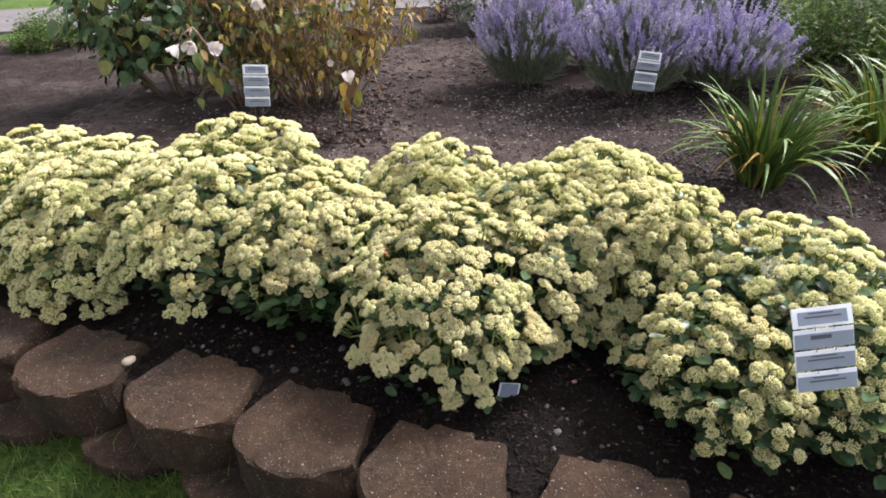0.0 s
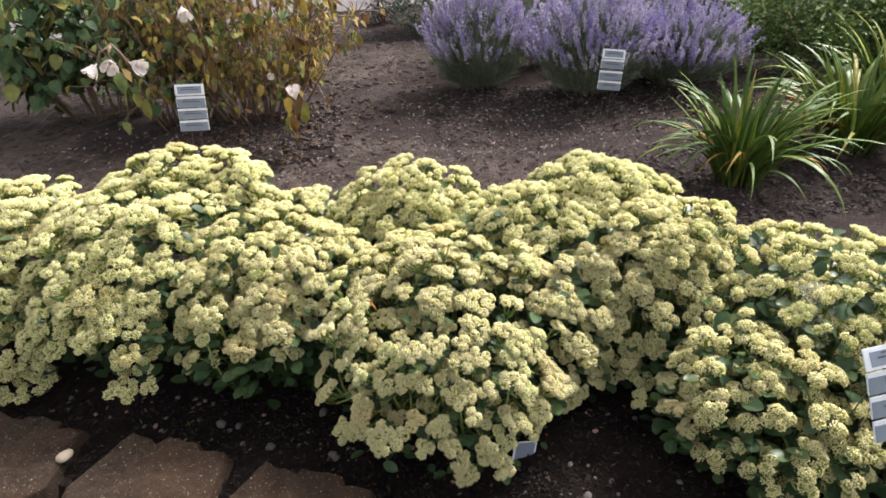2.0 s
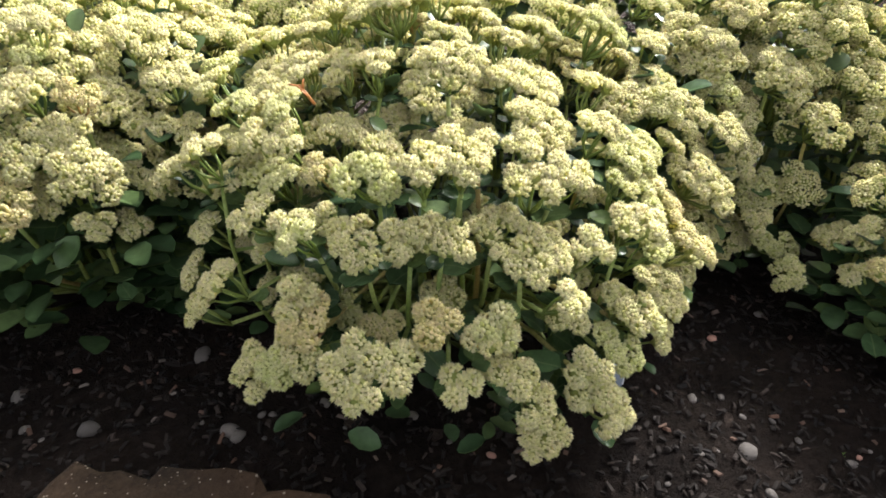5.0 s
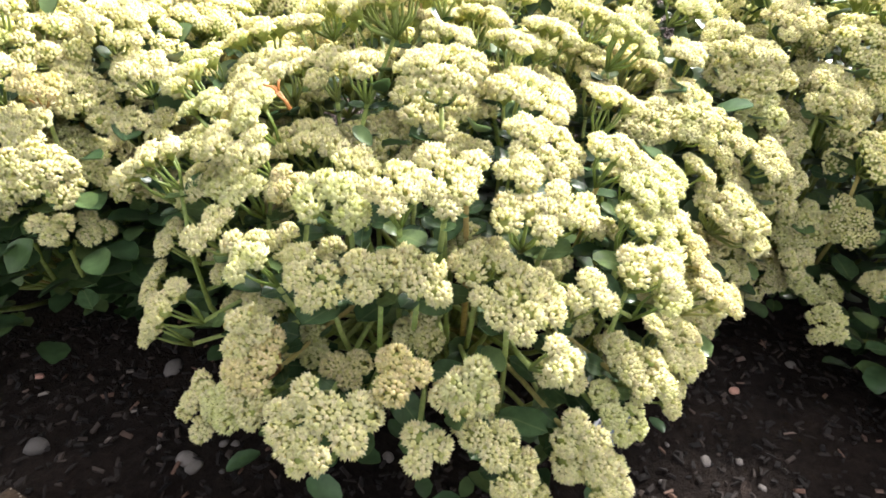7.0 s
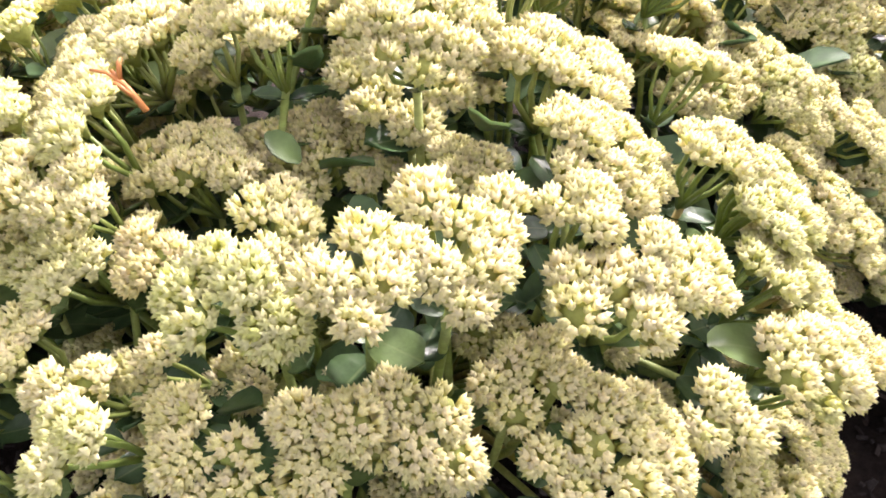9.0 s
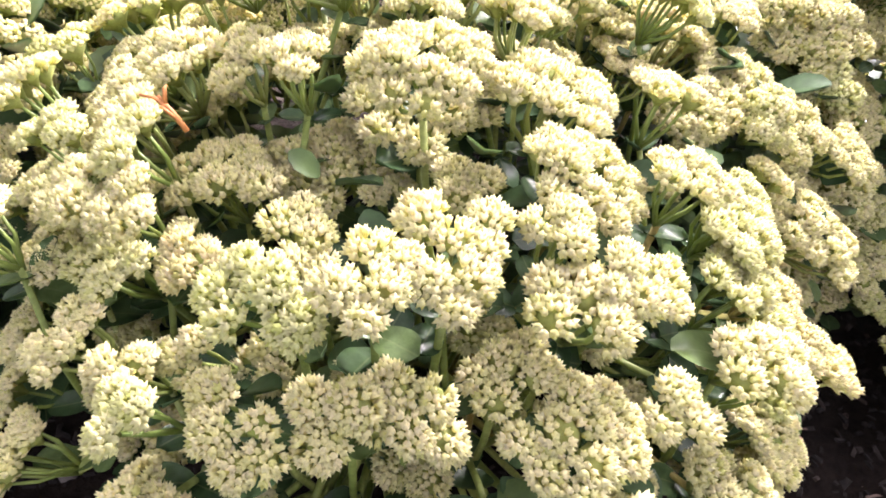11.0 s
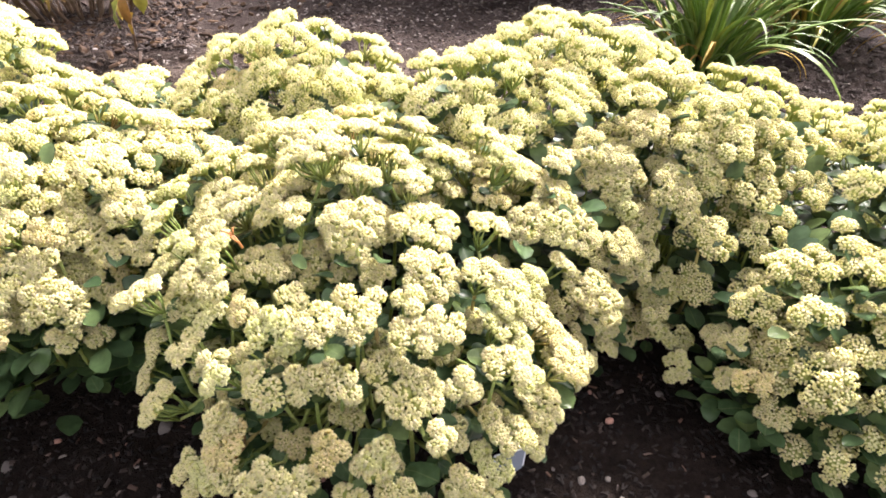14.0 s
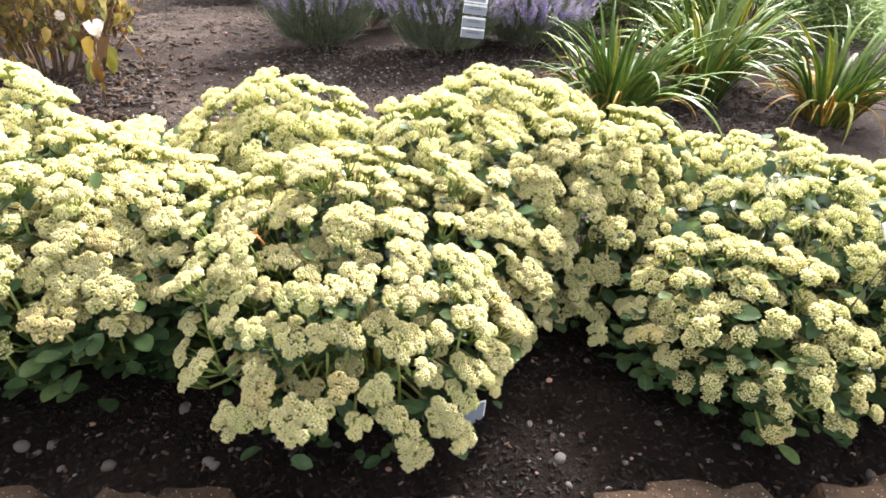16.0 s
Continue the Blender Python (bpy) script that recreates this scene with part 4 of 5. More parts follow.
STRAPS = [raw_mesh("blade", *strap_mesh(800 + i, 0.50 + 0.05 * (i % 4), 0.021 + 0.003 * (i % 3), 0.55 + 0.24 * i), DAYLILY) for i in range(8)]
STRAPS_DRY = [raw_mesh("blade", *strap_mesh(820 + i, 0.42 + 0.06 * i, 0.017, 1.9 + 0.3 * i), DAYLILY_DRY) for i in range(3)]


def daylily(i, x, y, count, size, dry):
    r = random.Random(850 + i)
    plant = tagged(empty("daylily_clump", (x, y, 0)), "daylily clump of arching green strap leaves, some yellowed", "plant", "daylily clumps")
    for k in range(count):
        az = r.uniform(0, 6.28)
        rr = 0.11 * math.sqrt(r.random()) * size
        m = pose(rr * math.cos(az), rr * math.sin(az), -0.01, r.uniform(-12, 12), r.uniform(-10, 16), math.degrees(az) + r.uniform(-25, 25)) @ Matrix.Scale(size * r.uniform(0.75, 1.15), 4)
        old = r.random() < dry
        part("blade", r.choice(STRAPS_DRY if old else STRAPS), plant, m, "yellowed blade" if old else "")


daylily(0, 1.58, 2.88, 115, 0.98, 0.08)
daylily(1, 2.28, 3.12, 140, 1.08, 0.28)
daylily(2, 2.62, 2.62, 115, 1.0, 0.34)
daylily(3, 2.75, 3.5, 70, 1.1, 0.12)


# ---- shrubs ----
def simple_leaf(verts, faces, p, d, up, length, width):
    """A small folded leaf of six faces with a rib."""
    d, up = Vector(d).normalized(), Vector(up)
    side = d.cross(up)
    side = side.normalized() if side.length > 1e-3 else d.orthogonal().normalized()
    nrm = side.cross(d)
    n = len(verts)
    p = Vector(p)
    verts.extend([tuple(p), tuple(p + d * length * 0.45 + side * width * 0.5 + nrm * width * 0.15), tuple(p + d * length), tuple(p + d * length * 0.45 - side * width * 0.5 + nrm * width * 0.15), tuple(p + d * length * 0.5 - nrm * width * 0.04)])
    faces.extend([(n, n + 1, n + 4), (n + 1, n + 2, n + 4), (n + 2, n + 3, n + 4), (n + 3, n, n + 4)])


def shrub(name, label, x, y, rx, ry, h, count, leaf, mat, seed, floor=0.04):
    """A rounded leafy shrub: limbs, and a crown of many small leaves in uneven clumps."""
    r = random.Random(seed)
    plant = tagged(empty(name, (x, y, 0)), label, "shrub")
    for k in range(8):
        a = k * 0.785 + r.uniform(-.3, .3)
        v, f = tube([(0.02 * math.cos(a), 0.02 * math.sin(a), -0.02), (rx * 0.3 * math.cos(a), ry * 0.3 * math.sin(a), h * 0.35), (rx * 0.7 * math.cos(a), ry * 0.7 * math.sin(a), h * 0.7)], [0.011, 0.008, 0.003], 5)
        part("limb", raw_mesh("limb", v, f, BARK), plant)
    clumps = []
    for _ in range(70):
        az, u = r.uniform(0, 6.28), r.uniform(0.0, 1)
        el = math.asin(u)
        k = r.uniform(0.72, 1.05)
        clumps.append((Vector((rx * k * math.cos(el) * math.cos(az), ry * k * math.cos(el) * math.sin(az), floor + h * k * u)), r.uniform(0.10, 0.2) * min(1, h + .4)))
    verts, faces = [], []
    for _ in range(count):
        c, s = r.choice(clumps)
        q = Vector((r.gauss(0, 1), r.gauss(0, 1), r.gauss(0, 1))) * s * 0.5
        p = c + q
        p.z = max(p.z, floor * 0.5)
        d = Vector((p.x / rx, p.y / ry, 0.25)) + Vector((r.uniform(-1, 1), r.uniform(-1, 1), r.uniform(-0.8, 0.6)))
        simple_leaf(verts, faces, p, d, (r.uniform(-.5, .5), r.uniform(-.5, .5), 1), leaf * r.uniform(0.6, 1.25), leaf * 0.6 * r.uniform(0.7, 1.2))
    part("crown", raw_mesh("crown", verts, faces, mat, smooth=False), plant, None, "crown of many small leaves")
    return plant


shrub("leafy_shrub", "low spreading green shrub with small glossy leaves", 3.05, 4.75, 0.66, 0.6, 0.60, 9500, 0.044, SHRUB_LEAF, 900)
shrub("leafy_shrub", "low spreading green shrub with small glossy leaves", 4.15, 5.9, 1.2, 0.8, 0.85, 9000, 0.05, SHRUB_LEAF, 901)
shrub("leafy_shrub", "low spreading green shrub with small glossy leaves", 4.15, 4.7, 0.85, 0.8, 0.82, 8000, 0.05, SHRUB_LEAF, 902)
shrub("leafy_shrub", "rounded dark green shrub at the bed's far edge", 0.44, 6.9, 0.42, 0.42, 0.66, 5200, 0.04, BIG_LEAF_MASS, 903)
shrub("leafy_shrub", "low dark green shrub behind the lavender", 1.35, 6.55, 0.85, 0.45, 0.62, 5000, 0.05, BIG_LEAF_MASS, 906)
shrub("upright_shrub", "narrow dark blue-green shrub behind the lavender", 2.72, 6.2, 0.24, 0.24, 0.75, 4500, 0.05, BIG_LEAF_MASS, 907, 0.0)
shrub("leafy_shrub", "small bright green weedy plant beside the walkway", -4.3, 6.6, 0.40, 0.3, 0.27, 4200, 0.036, SHRUB_LEAF, 904, 0.0)

PURPLE_LEAF = leafy("dark_purple_leaf", [(0.0, (0.03, 0.015, 0.02)), (1.0, (0.09, 0.05, 0.05))], 0.5, 0.15, "island", 60)
shrub("dark_leaved_plant", "small dark purple-leaved plant by the walkway", -0.14, 7.42, 0.13, 0.12, 0.2, 700, 0.04, PURPLE_LEAF, 905)


def grass_tuft(x, y, h, n, seed):
    r = random.Random(seed)
    verts, faces = [], []
    for _ in range(n):
        a, q = r.uniform(0, 6.28), math.sqrt(r.random())
        p = (0.22 * q * math.cos(a), 0.22 * q * math.sin(a), 0)
        blade(verts, faces, p, (0.35 * q * math.cos(a) + r.uniform(-.08, .08), 0.35 * q * math.sin(a) + r.uniform(-.08, .08), 1), h * r.uniform(0.6, 1.1), 0.008, 0.15 * q, (0.3, 1, 0.2), 4)
    ob = new("ornamental_grass", raw_mesh("ornamental_grass", verts, faces, LAV_LEAF))
    ob.location = (x, y, 0)
    tagged(ob, "upright clump of grey-green ornamental grass", "plant")


grass_tuft(2.25, 6.4, 0.85, 500, 31)
grass_tuft(2.75, 6.6, 0.8, 400, 32)

# ---- the faded bush and the broad-leaved bush ----
BROAD = [leaf_mesh(920 + i, 0.10 + 0.012 * i, 0.075 + 0.01 * i, 0.1, 0.0015, BIG_LEAF, 0.65, 0.35, 5, 1, 0.03) for i in range(4)]
FADED = [leaf_mesh(930 + i, 0.075 + 0.012 * i, 0.042 + 0.009 * i, 0.40 - 0.14 * i, 0.0012, FADED_LEAF, 0.75, 0.35 + 0.12 * i, 4, 1, 0.10) for i in range(4)]
MASS_OF = {BIG_LEAF.name: BROAD_MASS, FADED_LEAF.name: FADED_MASS}
UPTURN = Matrix(((0, 0, 1, 0), (0, -1, 0, 0), (1, 0, 0, 0), (0, 0, 0, 1)))


def cane_bush(name, label, x, y, canes, spread, tall, per, leaves, seed, size, hang, lowest=0.3, twigs=4):
    """A bush of many upright canes, each with drooping leaves along it."""
    r = random.Random(seed)
    bush = tagged(empty(name, (x, y, 0)), label, "shrub")
    verts, faces, idx, single, shown = [], [], [], 0, 0
    mats = list(dict.fromkeys(me.materials[0] for me in leaves))
    for k in range(canes):
        az = r.uniform(0, 6.28)
        q = math.sqrt(r.random())
        foot = Vector((0.24 * q * math.cos(az), 0.18 * q * math.sin(az), -0.02))
        h = tall * r.uniform(0.6, 1.1)
        reach = spread * q * r.uniform(0.7, 1.15)
        tip = Vector((reach * math.cos(az), reach * math.sin(az) * 0.7, h * (1 - 0.25 * q)))
        mid = foot.lerp(tip, 0.5) + Vector((math.cos(az), math.sin(az), 0)) * r.uniform(-0.06, 0.10) + Vector((r.uniform(-.10, .10), r.uniform(-.10, .10), 0))
        pts = [tuple(foot * (1 - u) ** 2 + mid * 2 * u * (1 - u) + tip * u * u) for u in (0, .2, .4, .6, .8, 1)]
        thick = r.uniform(0.011, 0.017) if k < 4 else r.uniform(0.005, 0.010)
        v, f = tube(pts, [thick * (1 - 0.14 * i) for i in range(6)], 5)
        # side twigs
        spots = []
        for _ in range(twigs):
            i = r.randint(1, 4)
            d = Vector((r.uniform(-1, 1), r.uniform(-1, 1), r.uniform(-0.3, 0.7))).normalized() * r.uniform(0.10, 0.42)
            tv, tf = tube([pts[i], tuple(Vector(pts[i]) + d * 0.5 + Vector((0, 0, 0.02))), tuple(Vector(pts[i]) + d)], [0.003, 0.0025, 0.0015], 4)
            join(v, f, tv, tf)
            spots += [Vector(pts[i]) + d * q for q in (0.35, 0.6, 0.8, 1.0)]
        part("cane", raw_mesh("cane", v, f, BARK), bush)
        for _ in range(per):
            u = r.uniform(lowest, 1)
            p = foot * (1 - u) ** 2 + mid * 2 * u * (1 - u) + tip * u * u
            a = r.uniform(0, 6.28)
            p = p + Vector((math.cos(a), math.sin(a), 0.2)) * r.uniform(0.0, 0.21)
            if twigs > 5 and r.random() < 0.6:
                p = r.choice(spots)
                if p.z < lowest * 0.6:
                    continue
            d = Vector((math.cos(a), math.sin(a), r.uniform(-1.6, 0.15) * hang))
            me = r.choice(leaves)
            m = Matrix.Translation(p) @ frame_on(d, (r.uniform(-.5, .5), r.uniform(-.5, .5), 1)) @ UPTURN @ Matrix.Scale(size * r.uniform(0.6, 1.2), 4)
            single += 1
            if p.y < -0.12 and single % 2 and shown < 250:
                shown += 1
                part("leaf", me, bush, m)
                continue
            n = len(verts)
            verts.extend([tuple(m @ q.co) for q in me.vertices])
            faces.extend([tuple(n + k for k in q.vertices) for q in me.polygons])
            slot = mats.index(me.materials[0])
            idx.extend([slot] * len(me.polygons))
    part("foliage", raw_mesh("foliage", verts, faces, [MASS_OF[q.name] for q in mats], idx), bush, None, "drooping leaves on fine twigs")
    return bush


cane_bush("faded_bush", "half-dead bush of brown canes with drooping yellow leaves", -0.92, 4.40, 36, 1.0, 1.6, 92, FADED, 940, 0.50, 1.3, 0.27, 14)
cane_bush("broad_leaved_bush", "bush with large dark green leaves and white blooms", -2.05, 4.70, 22, 0.78, 1.3, 64, BROAD, 941, 0.80, 0.8, 0.24)
cane_bush("faded_bush", "bush of brown canes with mixed green and yellow leaves", -1.42, 4.40, 22, 0.58, 1.15, 50, FADED[:3] + BROAD[:3], 942, 0.62, 1.2, 0.3, 8)


def bloom_mesh(seed):
    """A drooping crumpled bloom of five broad petals."""
    r = random.Random(seed)
    verts, faces = [], []
    for k in range(5):
        a = k * 1.2566 + r.uniform(-.15, .15)
        n = len(verts)
        for i in range(4):
            u = i / 3
            for j in range(3):
                v = (j - 1) * (0.35 + 0.55 * math.sin(math.pi * (0.15 + 0.75 * u)) * 0.6)
                rad = 0.012 + 0.034 * u ** 0.8 + r.uniform(-.003, .003)
                verts.append((rad * math.cos(a + v), rad * math.sin(a + v), 0.058 * u + r.uniform(-.004, .004)))
        for i in range(3):
            for j in range(2):
                q = n + i * 3 + j
                faces.append((q, q + 1, q + 4, q + 3))
    cv, cf = tube([(0, 0, -0.02), (0, 0, 0.0), (0, 0, 0.012)], [0.003, 0.008, 0.012], 6)
    join(verts, faces, cv, cf)
    me = raw_mesh("bloom", verts, faces, WHITE_PETAL)
    return me


BLOOMS = [bloom_mesh(950 + i) for i in range(3)]


def bloom(p, way, size, k):
    ob = new("white_bloom", BLOOMS[k % 3])
    ob.matrix_basis = Matrix.Translation(p) @ frame_on(way, (0.3, 1, 0.2)) @ Matrix.Scale(size, 4)
    tagged(ob, "wilting white mallow bloom drooping from the bush", "flower", "white blooms")


for k, (p, way, size) in enumerate((((-1.47, 3.50, 0.60), (-0.5, -0.5, -0.6), 0.9), ((-1.38, 3.48, 0.62), (0.1, -0.7, -0.3), 0.95), ((-1.27, 3.46, 0.61), (0.8, -0.4, -0.3), 0.95), ((-0.545, 3.6, 0.345), (-0.05, -0.3, 1), 0.9), ((-1.06, 3.75, 0.80), (0.2, -0.5, -0.5), 0.9), ((-0.75, 4.0, 0.36), (0.5, -0.6, 0.2), 0.5))):
    bloom(p, way, size, k)
# the shoots that carry the blooms
for p, foot in (((-1.38, 3.50, 0.66), (-1.5, 4.3, 0)), ((-0.545, 3.6, 0.335), (-0.60, 3.72, 0)), ((-1.06, 3.76, 0.83), (-1.05, 4.25, 0))):
    a, b = Vector(foot), Vector(p)
    v, f = tube([tuple(a), tuple(a.lerp(b, 0.5) + Vector((0, 0, 0.12))), tuple(b + Vector((0, 0.05, 0.03))), tuple(b)], [0.006, 0.005, 0.004, 0.003], 5)
    if p[0] < -1.3:
        for e in ((-1.462, 3.508, 0.612), (-1.285, 3.468, 0.615), (-1.382, 3.495, 0.625)):
            tv, tf = tube([tuple(b + Vector((0, 0.05, 0.03))), tuple(b.lerp(Vector(e), 0.6) + Vector((0, 0, 0.03))), e], [0.004, 0.0035, 0.003], 5)
            join(v, f, tv, tf)
    shoot = tagged(new("bloom_shoot", raw_mesh("bloom_shoot", v, f, BARK)), "bent brown shoot carrying wilting white blooms", "plant stem")
    rr = random.Random(int(p[0] * 100) + 999)
    for k in range(7):
        u = 0.45 + 0.05 * k
        q = a.lerp(b, min(u, 1)) + Vector((rr.uniform(-.07, .07), rr.uniform(-.07, .03), 0.06 + rr.uniform(-.08, .05)))
        part("leaf", rr.choice(FADED), shoot, Matrix.Translation(q) @ frame_on((rr.uniform(-1, 1), rr.uniform(-1, .2), -0.8), (0, 0, 1)) @ UPTURN @ Matrix.Scale(rr.uniform(0.7, 1.1), 4))


# ---- small things on the soil ----
def pebble_mesh(seed, flat):
    r = random.Random(seed)
    bm = bmesh.new()
    bmesh.ops.create_icosphere(bm, subdivisions=2, radius=1)
    for v in bm.verts:
        k = 1 + 0.28 * noise.noise(v.co * 1.1 + Vector((seed, 0, 0)))
        v.co = Vector((v.co.x * k, v.co.y * k * 0.75, v.co.z * k * flat))
    return bm


PEBBLES = [mesh_of("pebble", pebble_mesh(i, 0.45 + 0.1 * (i % 3)), STONE) for i in range(4)]
PALE_PEBBLE = mesh_of("pebble", pebble_mesh(1, 0.55), PALE_STONE)
BRICK_BITS = [mesh_of("pebble", pebble_mesh(20 + i, 0.5), BRICK_BIT) for i in range(2)]


rp = random.Random(77)
for k in range(260):
    if k < 140:
        x = rp.uniform(-1.3, 1.5)
        y = wall_y(x) + 0.06 + abs(rp.gauss(0, 0.14))
        s = rp.uniform(0.003, 0.009) * (1.8 if rp.random() < 0.15 else 1)
    else:
        x, y = rp.uniform(-3.0, 1.9), rp.uniform(2.6, 5.6)
        s = rp.uniform(0.006, 0.016)
    ob = new("pebble", rp.choice(PEBBLES if rp.random() < 0.78 else BRICK_BITS))
    ob.matrix_basis = pose(x, y, on_soil(x, y) + s * 0.2 + (0.006 if k < 140 else 0.0), 0, 0, rp.uniform(0, 360)) @ Matrix.Scale(s, 4)
    tagged(ob, "small rounded grey or reddish stone on soil", "stone", "pebbles on the soil")
for x, y, z, s in ((-0.93, 1.50, 0.055, 0.022), (-2.36, 4.74, 0.01, 0.035)):
    ob = new("pebble", PALE_PEBBLE)
    ob.matrix_basis = pose(x, y, z, 0, 0, 40) @ Matrix.Scale(s, 4)
    tagged(ob, "pale rounded pebble lying beside the wall blocks", "stone", "pebbles on the soil")


BARE_SPOTS = ((-0.12, 5.9, 0.5), (-0.15, 5.2, 0.5), (-0.1, 4.6, 0.48), (-0.12, 4.0, 0.42), (0.0, 3.5, 0.42), (0.5, 3.12, 0.42), (0.95, 3.1, 0.36), (-0.5, 3.1, 0.4), (-2.25, 4.2, 0.5), (-2.2, 3.7, 0.55), (-1.85, 3.55, 0.42), (-2.3, 3.2, 0.5))


def bareness(x, y):
    """How far a spot lies inside the trodden, nearly bare strip."""
    return max(1 - math.hypot(x - cx, y - cy) / rad for cx, cy, rad in BARE_SPOTS)


def litter(name, label, boxes, count, mat, seed, size, lift=0.003, edge=0.03):
    """Shreds of bark, clods and dead leaves lying on the soil."""
    r = random.Random(seed)
    verts, faces = [], []
    for _ in range(count):
        x0, x1, y0, y1 = r.choice(boxes)
        x, y = r.uniform(x0, x1), r.uniform(y0, y1)
        if y < wall_y(x) + edge or bareness(x, y) > r.uniform(-0.1, 1.3):
            continue
        z = on_soil(x, y) + lift
        L, W, H = size * r.uniform(0.4, 1.4), size * r.uniform(0.15, 0.6), size * r.uniform(0.06, 0.3)
        m = pose(x, y, z + H * 0.3, r.uniform(-25, 25), r.uniform(-25, 25), r.uniform(0, 360))
        n = len(verts)
        for sx, sy, sz in ((-1, -1, -1), (1, -.7, -1), (.8, 1, -1), (-.9, .8, -1), (-.8, -.7, 1), (.7, -.6, .6), (.6, .8, 1), (-.7, .6, .7)):
            verts.append(tuple(m @ Vector((sx * L / 2 * r.uniform(.7, 1.2), sy * W / 2 * r.uniform(.7, 1.2), sz * H / 2))))
        faces.extend([tuple(n + i for i in q) for q in ((0, 3, 2, 1), (4, 5, 6, 7), (0, 1, 5, 4), (1, 2, 6, 5), (2, 3, 7, 6), (3, 0, 4, 7))])
    tagged(new(name, raw_mesh(name, verts, faces, mat, smooth=False)), label, "mulch", kind="stuff")


litter("soil_clods", "crumbs and clods of dark soil over the bed", [(-2.8, 2.2, 2.5, 4.2), (-1.0, 0.7, 4, 7), (-3, 2, 2.5, 4)], 5500, CLOD, 81, 0.026, 0.005)
# the crumbs' near-black colour also holds shade from the mounds above
litter("soil_crumbs", "fine crumbs of damp compost along the wall, darkened as shade", [(-1.2, 1.3, 0.8, 1.75)], 11000, SHADED_CRUMB, 86, 0.013, 0.009, -0.12)
litter("bark_mulch", "scattered dark bark shreds and twigs on soil", [(-1.6, 1.9, 2.7, 4.6), (0.0, 2.2, 3.4, 4.6)], 800, MULCH, 82, 0.02)
litter("dark_mulch", "dense layer of dark shredded bark around lavender and daylilies", [(0.2, 2.3, 3.6, 4.6), (0.2, 2.3, 3.9, 4.6), (0.9, 2.7, 2.45, 3.3), (-1.3, -0.4, 3.7, 4.5)], 7500, DARK_MULCH, 85, 0.027, 0.010)
litter("pale_chips", "pale chips and bleached leaf bits on soil", [(-0.4, 2.2, 3.2, 4.6), (-2.2, 0.2, 2.8, 4.4), (-2.2, 0.2, 2.8, 4.4), (0.0, 2.2, 3.3, 4.4)], 1100, PALE_CHIP, 84, 0.021, 0.008)
litter("leaf_litter", "curled brown dead leaves fallen under the bush", [(-1.4, 0.0, 3.3, 4.6), (-1.3, -0.2, 3.5, 4.4), (-0.7, 0.3, 4.0, 5.6)], 600, DRY_LEAF, 83, 0.055, 0.010)


FAR_SPOTS = ((0.55, 4.6, 1.0), (1.25, 4.34, 1.15), (1.92, 4.44, 1.1), (1.56, 2.86, 0.75), (2.25, 3.1, 0.85), (2.62, 2.62, 0.8), (-0.95, 4.4, 0.75), (-1.45, 4.3, 0.6))
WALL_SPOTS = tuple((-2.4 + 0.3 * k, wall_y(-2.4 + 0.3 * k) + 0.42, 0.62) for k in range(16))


def mulch_layer(mat, spots, x0, x1, y0, y1, nx, ny, top=0.006, name="mulch_layer", label="thin layer of dark mulch over the soil, shade-toned along the wall"):
    """A thin uneven layer, thinning out into the soil round it."""
    verts, faces = [], []
    for j in range(ny):
        for i in range(nx):
            x, y = x0 + (x1 - x0) * i / (nx - 1), y0 + (y1 - y0) * j / (ny - 1)
            d = max(1 - math.hypot(x - cx, y - cy) / rad for cx, cy, rad in spots) + 0.16 * noise.noise((x * 2.2, y * 2.2, 4)) + 0.16 * noise.noise((x * 7, y * 7, 8)) + 0.14 * noise.noise((x * 19, y * 19, 6))
            verts.append((x, y, on_soil(x, y) + max(-0.03, min(top, 0.10 * d)) + 0.005 * noise.noise((x * 28, y * 28, 2))))
    for j in range(ny - 1):
        for i in range(nx - 1):
            q = j * nx + i
            if max(verts[k][2] - on_soil(verts[k][0], verts[k][1]) for k in (q, q + 1, q + nx, q + nx + 1)) > -0.02 and verts[q][1] > wall_y(verts[q][0]) - 0.14:
                faces.append((q, q + 1, q + nx + 1, q + nx))
    tagged(new(name, raw_mesh(name, verts, faces, mat)), label, "soil", kind="structure")


mulch_layer(DRY_MULCH, FAR_SPOTS, -2.3, 3.7, 2.0, 5.9, 170, 110)
mulch_layer(TRODDEN, BARE_SPOTS, -2.9, 1.6, 2.5, 6.6, 160, 130, 0.002, "trodden_soil", "paler dry trodden soil round the bush and the lavender")
# dark strip under the stonecrop: damp mulch with shade put into its colour
mulch_layer(SHADED_MULCH, WALL_SPOTS, -3.15, 2.85, 0.1, 3.3, 274, 154)


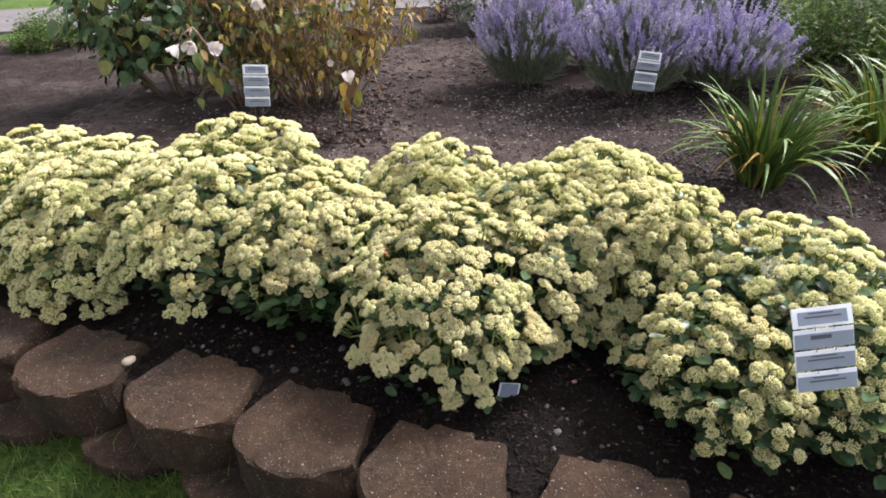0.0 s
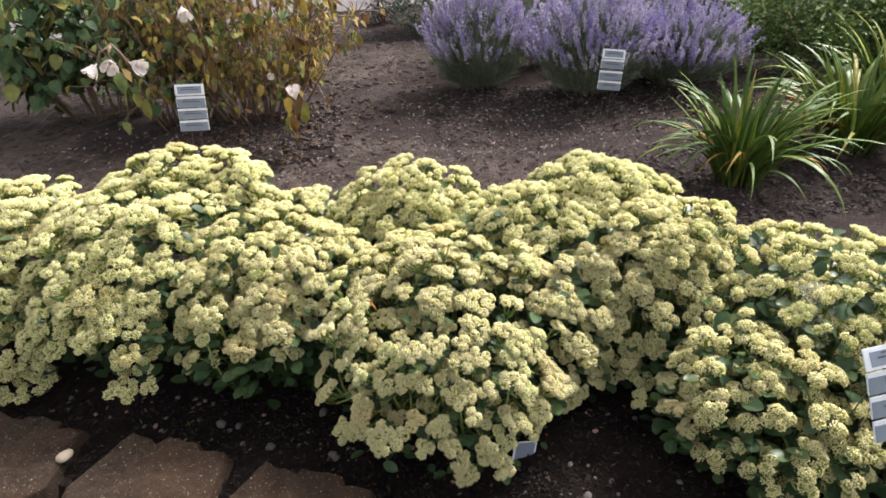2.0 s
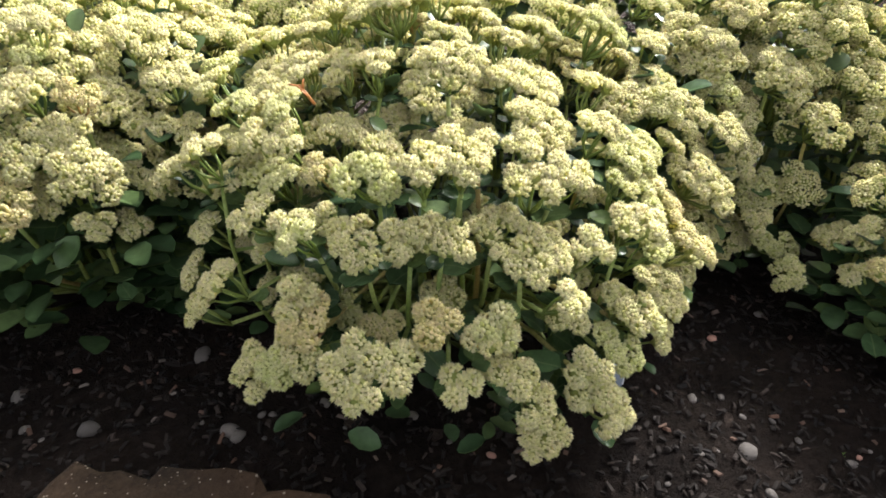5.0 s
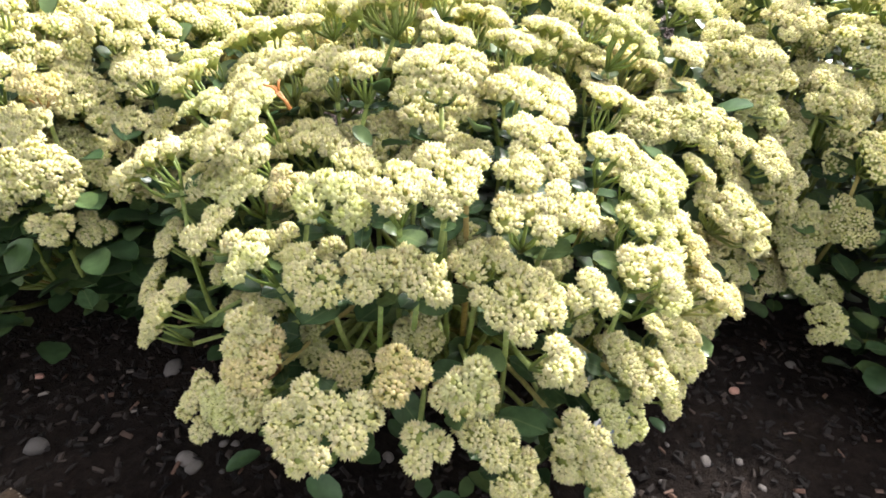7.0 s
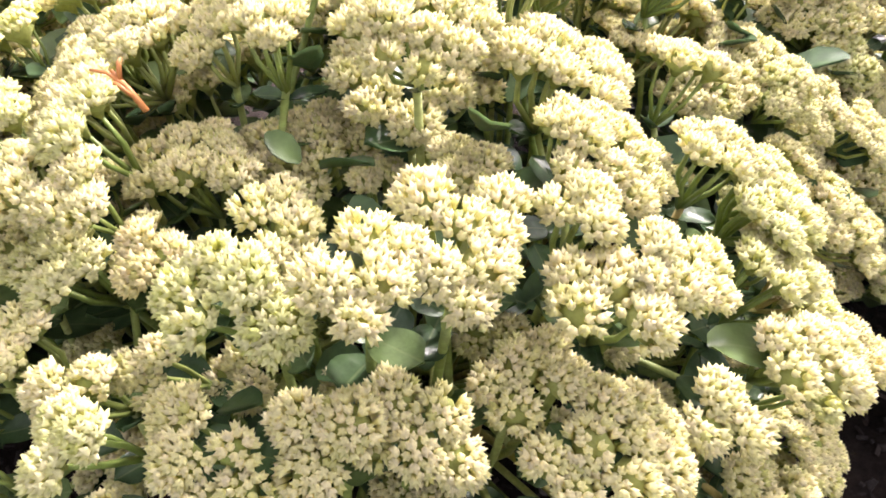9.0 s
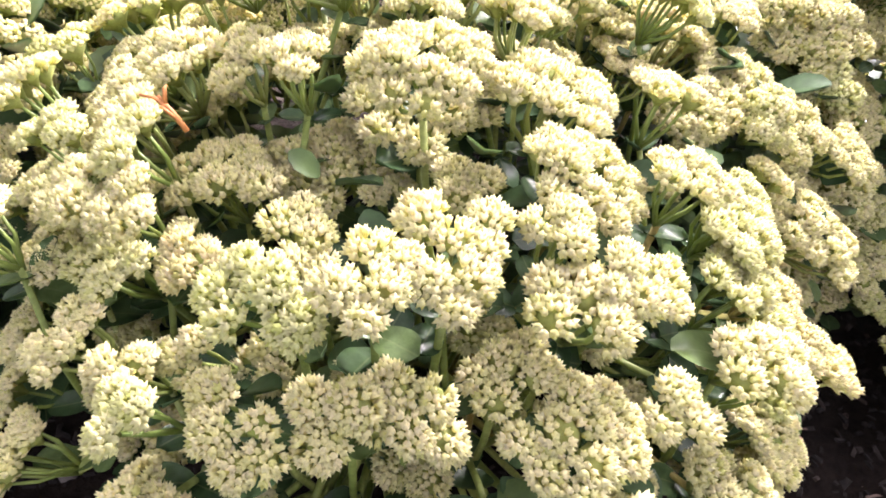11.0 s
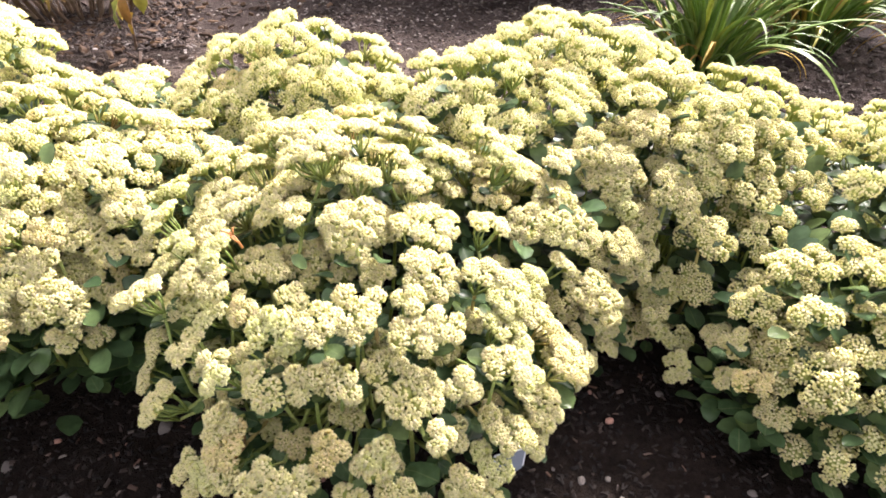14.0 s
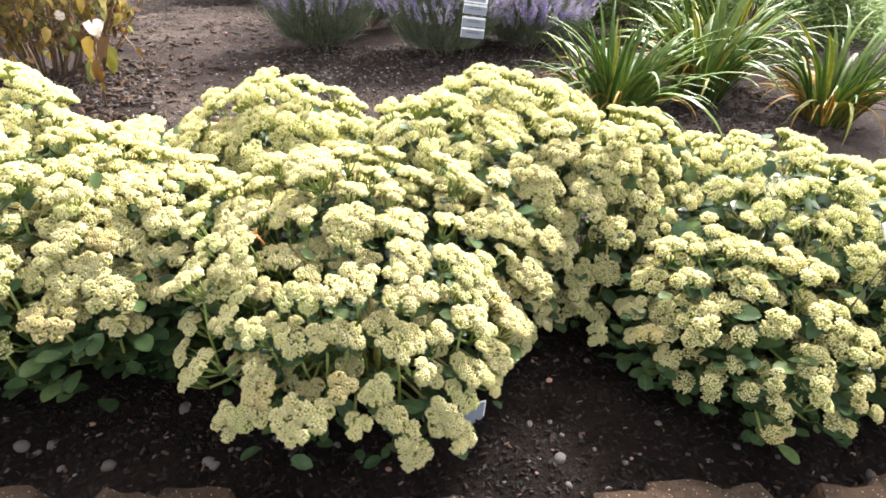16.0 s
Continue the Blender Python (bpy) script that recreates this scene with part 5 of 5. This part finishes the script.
def lawn_grass():
    r = random.Random(91)
    verts, faces = [], []
    for _ in range(6000):
        x = r.uniform(-2.4, 0.0)
        y = wall_y(x) - 0.24 - abs(r.gauss(0, 0.26))
        p = (x, y, -0.18)
        blade(verts, faces, p, (r.uniform(-.6, .6), r.uniform(-.6, .6), 1), r.uniform(0.035, 0.085), r.uniform(0.003, 0.005), r.uniform(0.1, 0.5), (r.uniform(-1, 1), r.uniform(-1, 1), 0.1), 3)
    for _ in range(60):
        x = r.uniform(-2.0, -0.5)
        p = (x, wall_y(x) - 0.28 - r.uniform(0, 0.06), -0.175)
        blade(verts, faces, p, (r.uniform(-.6, .6), r.uniform(-.2, .6), 1), r.uniform(0.1, 0.2), 0.004, 0.5, (0.2, 1, 0), 5)
    tagged(new("lawn_grass", raw_mesh("lawn_grass", verts, faces, GRASS)), "green lawn grass along the wall's foot", "grass", kind="stuff")


lawn_grass()


def sprig_leaf():
    verts, faces = [], []
    simple_leaf(verts, faces, (0, 0, 0), (1, 0, 0.15), (0, 0, 1), 1.0, 0.42)
    return raw_mesh("leaf", verts, faces, SHRUB_LEAF, smooth=False)


SPRIG = sprig_leaf()


def weed(x, y, size, seed):
    r = random.Random(seed)
    plant = tagged(empty("weed", (x, y, on_soil(x, y))), "tiny green weed sprouting from the soil", "plant", "weeds")
    for k in range(16):
        m = pose(r.uniform(-.3, .3) * size, r.uniform(-.3, .3) * size, 0.001, r.uniform(-20, 20), -r.uniform(5, 45), r.uniform(0, 360))
        part("leaf", SPRIG, plant, m @ Matrix.Scale(size * r.uniform(0.4, 1), 4))


for k, (x, y) in enumerate(((0.50, 1.22), (0.62, 1.24), (-0.65, 1.62))):
    weed(x, y, 0.016, 60 + k)


# ---- beside the walkway ----
def edging_stack(x, y):
    thing = tagged(empty("edging_stack", (x, y, 0)), "pale grey ribbed edging piece standing beside the walkway", "edging")
    for k in range(5):
        bm = bevel_box(0.20 - 0.012 * k, 0.16, 0.05, 0.012)
        part("rib", mesh_of("rib", bm, PLATE if k % 2 else STONE, False), thing, pose(0.012 * k, 0, 0.03 + 0.055 * k, 0, 4, 12))


edging_stack(-4.0, 6.75)
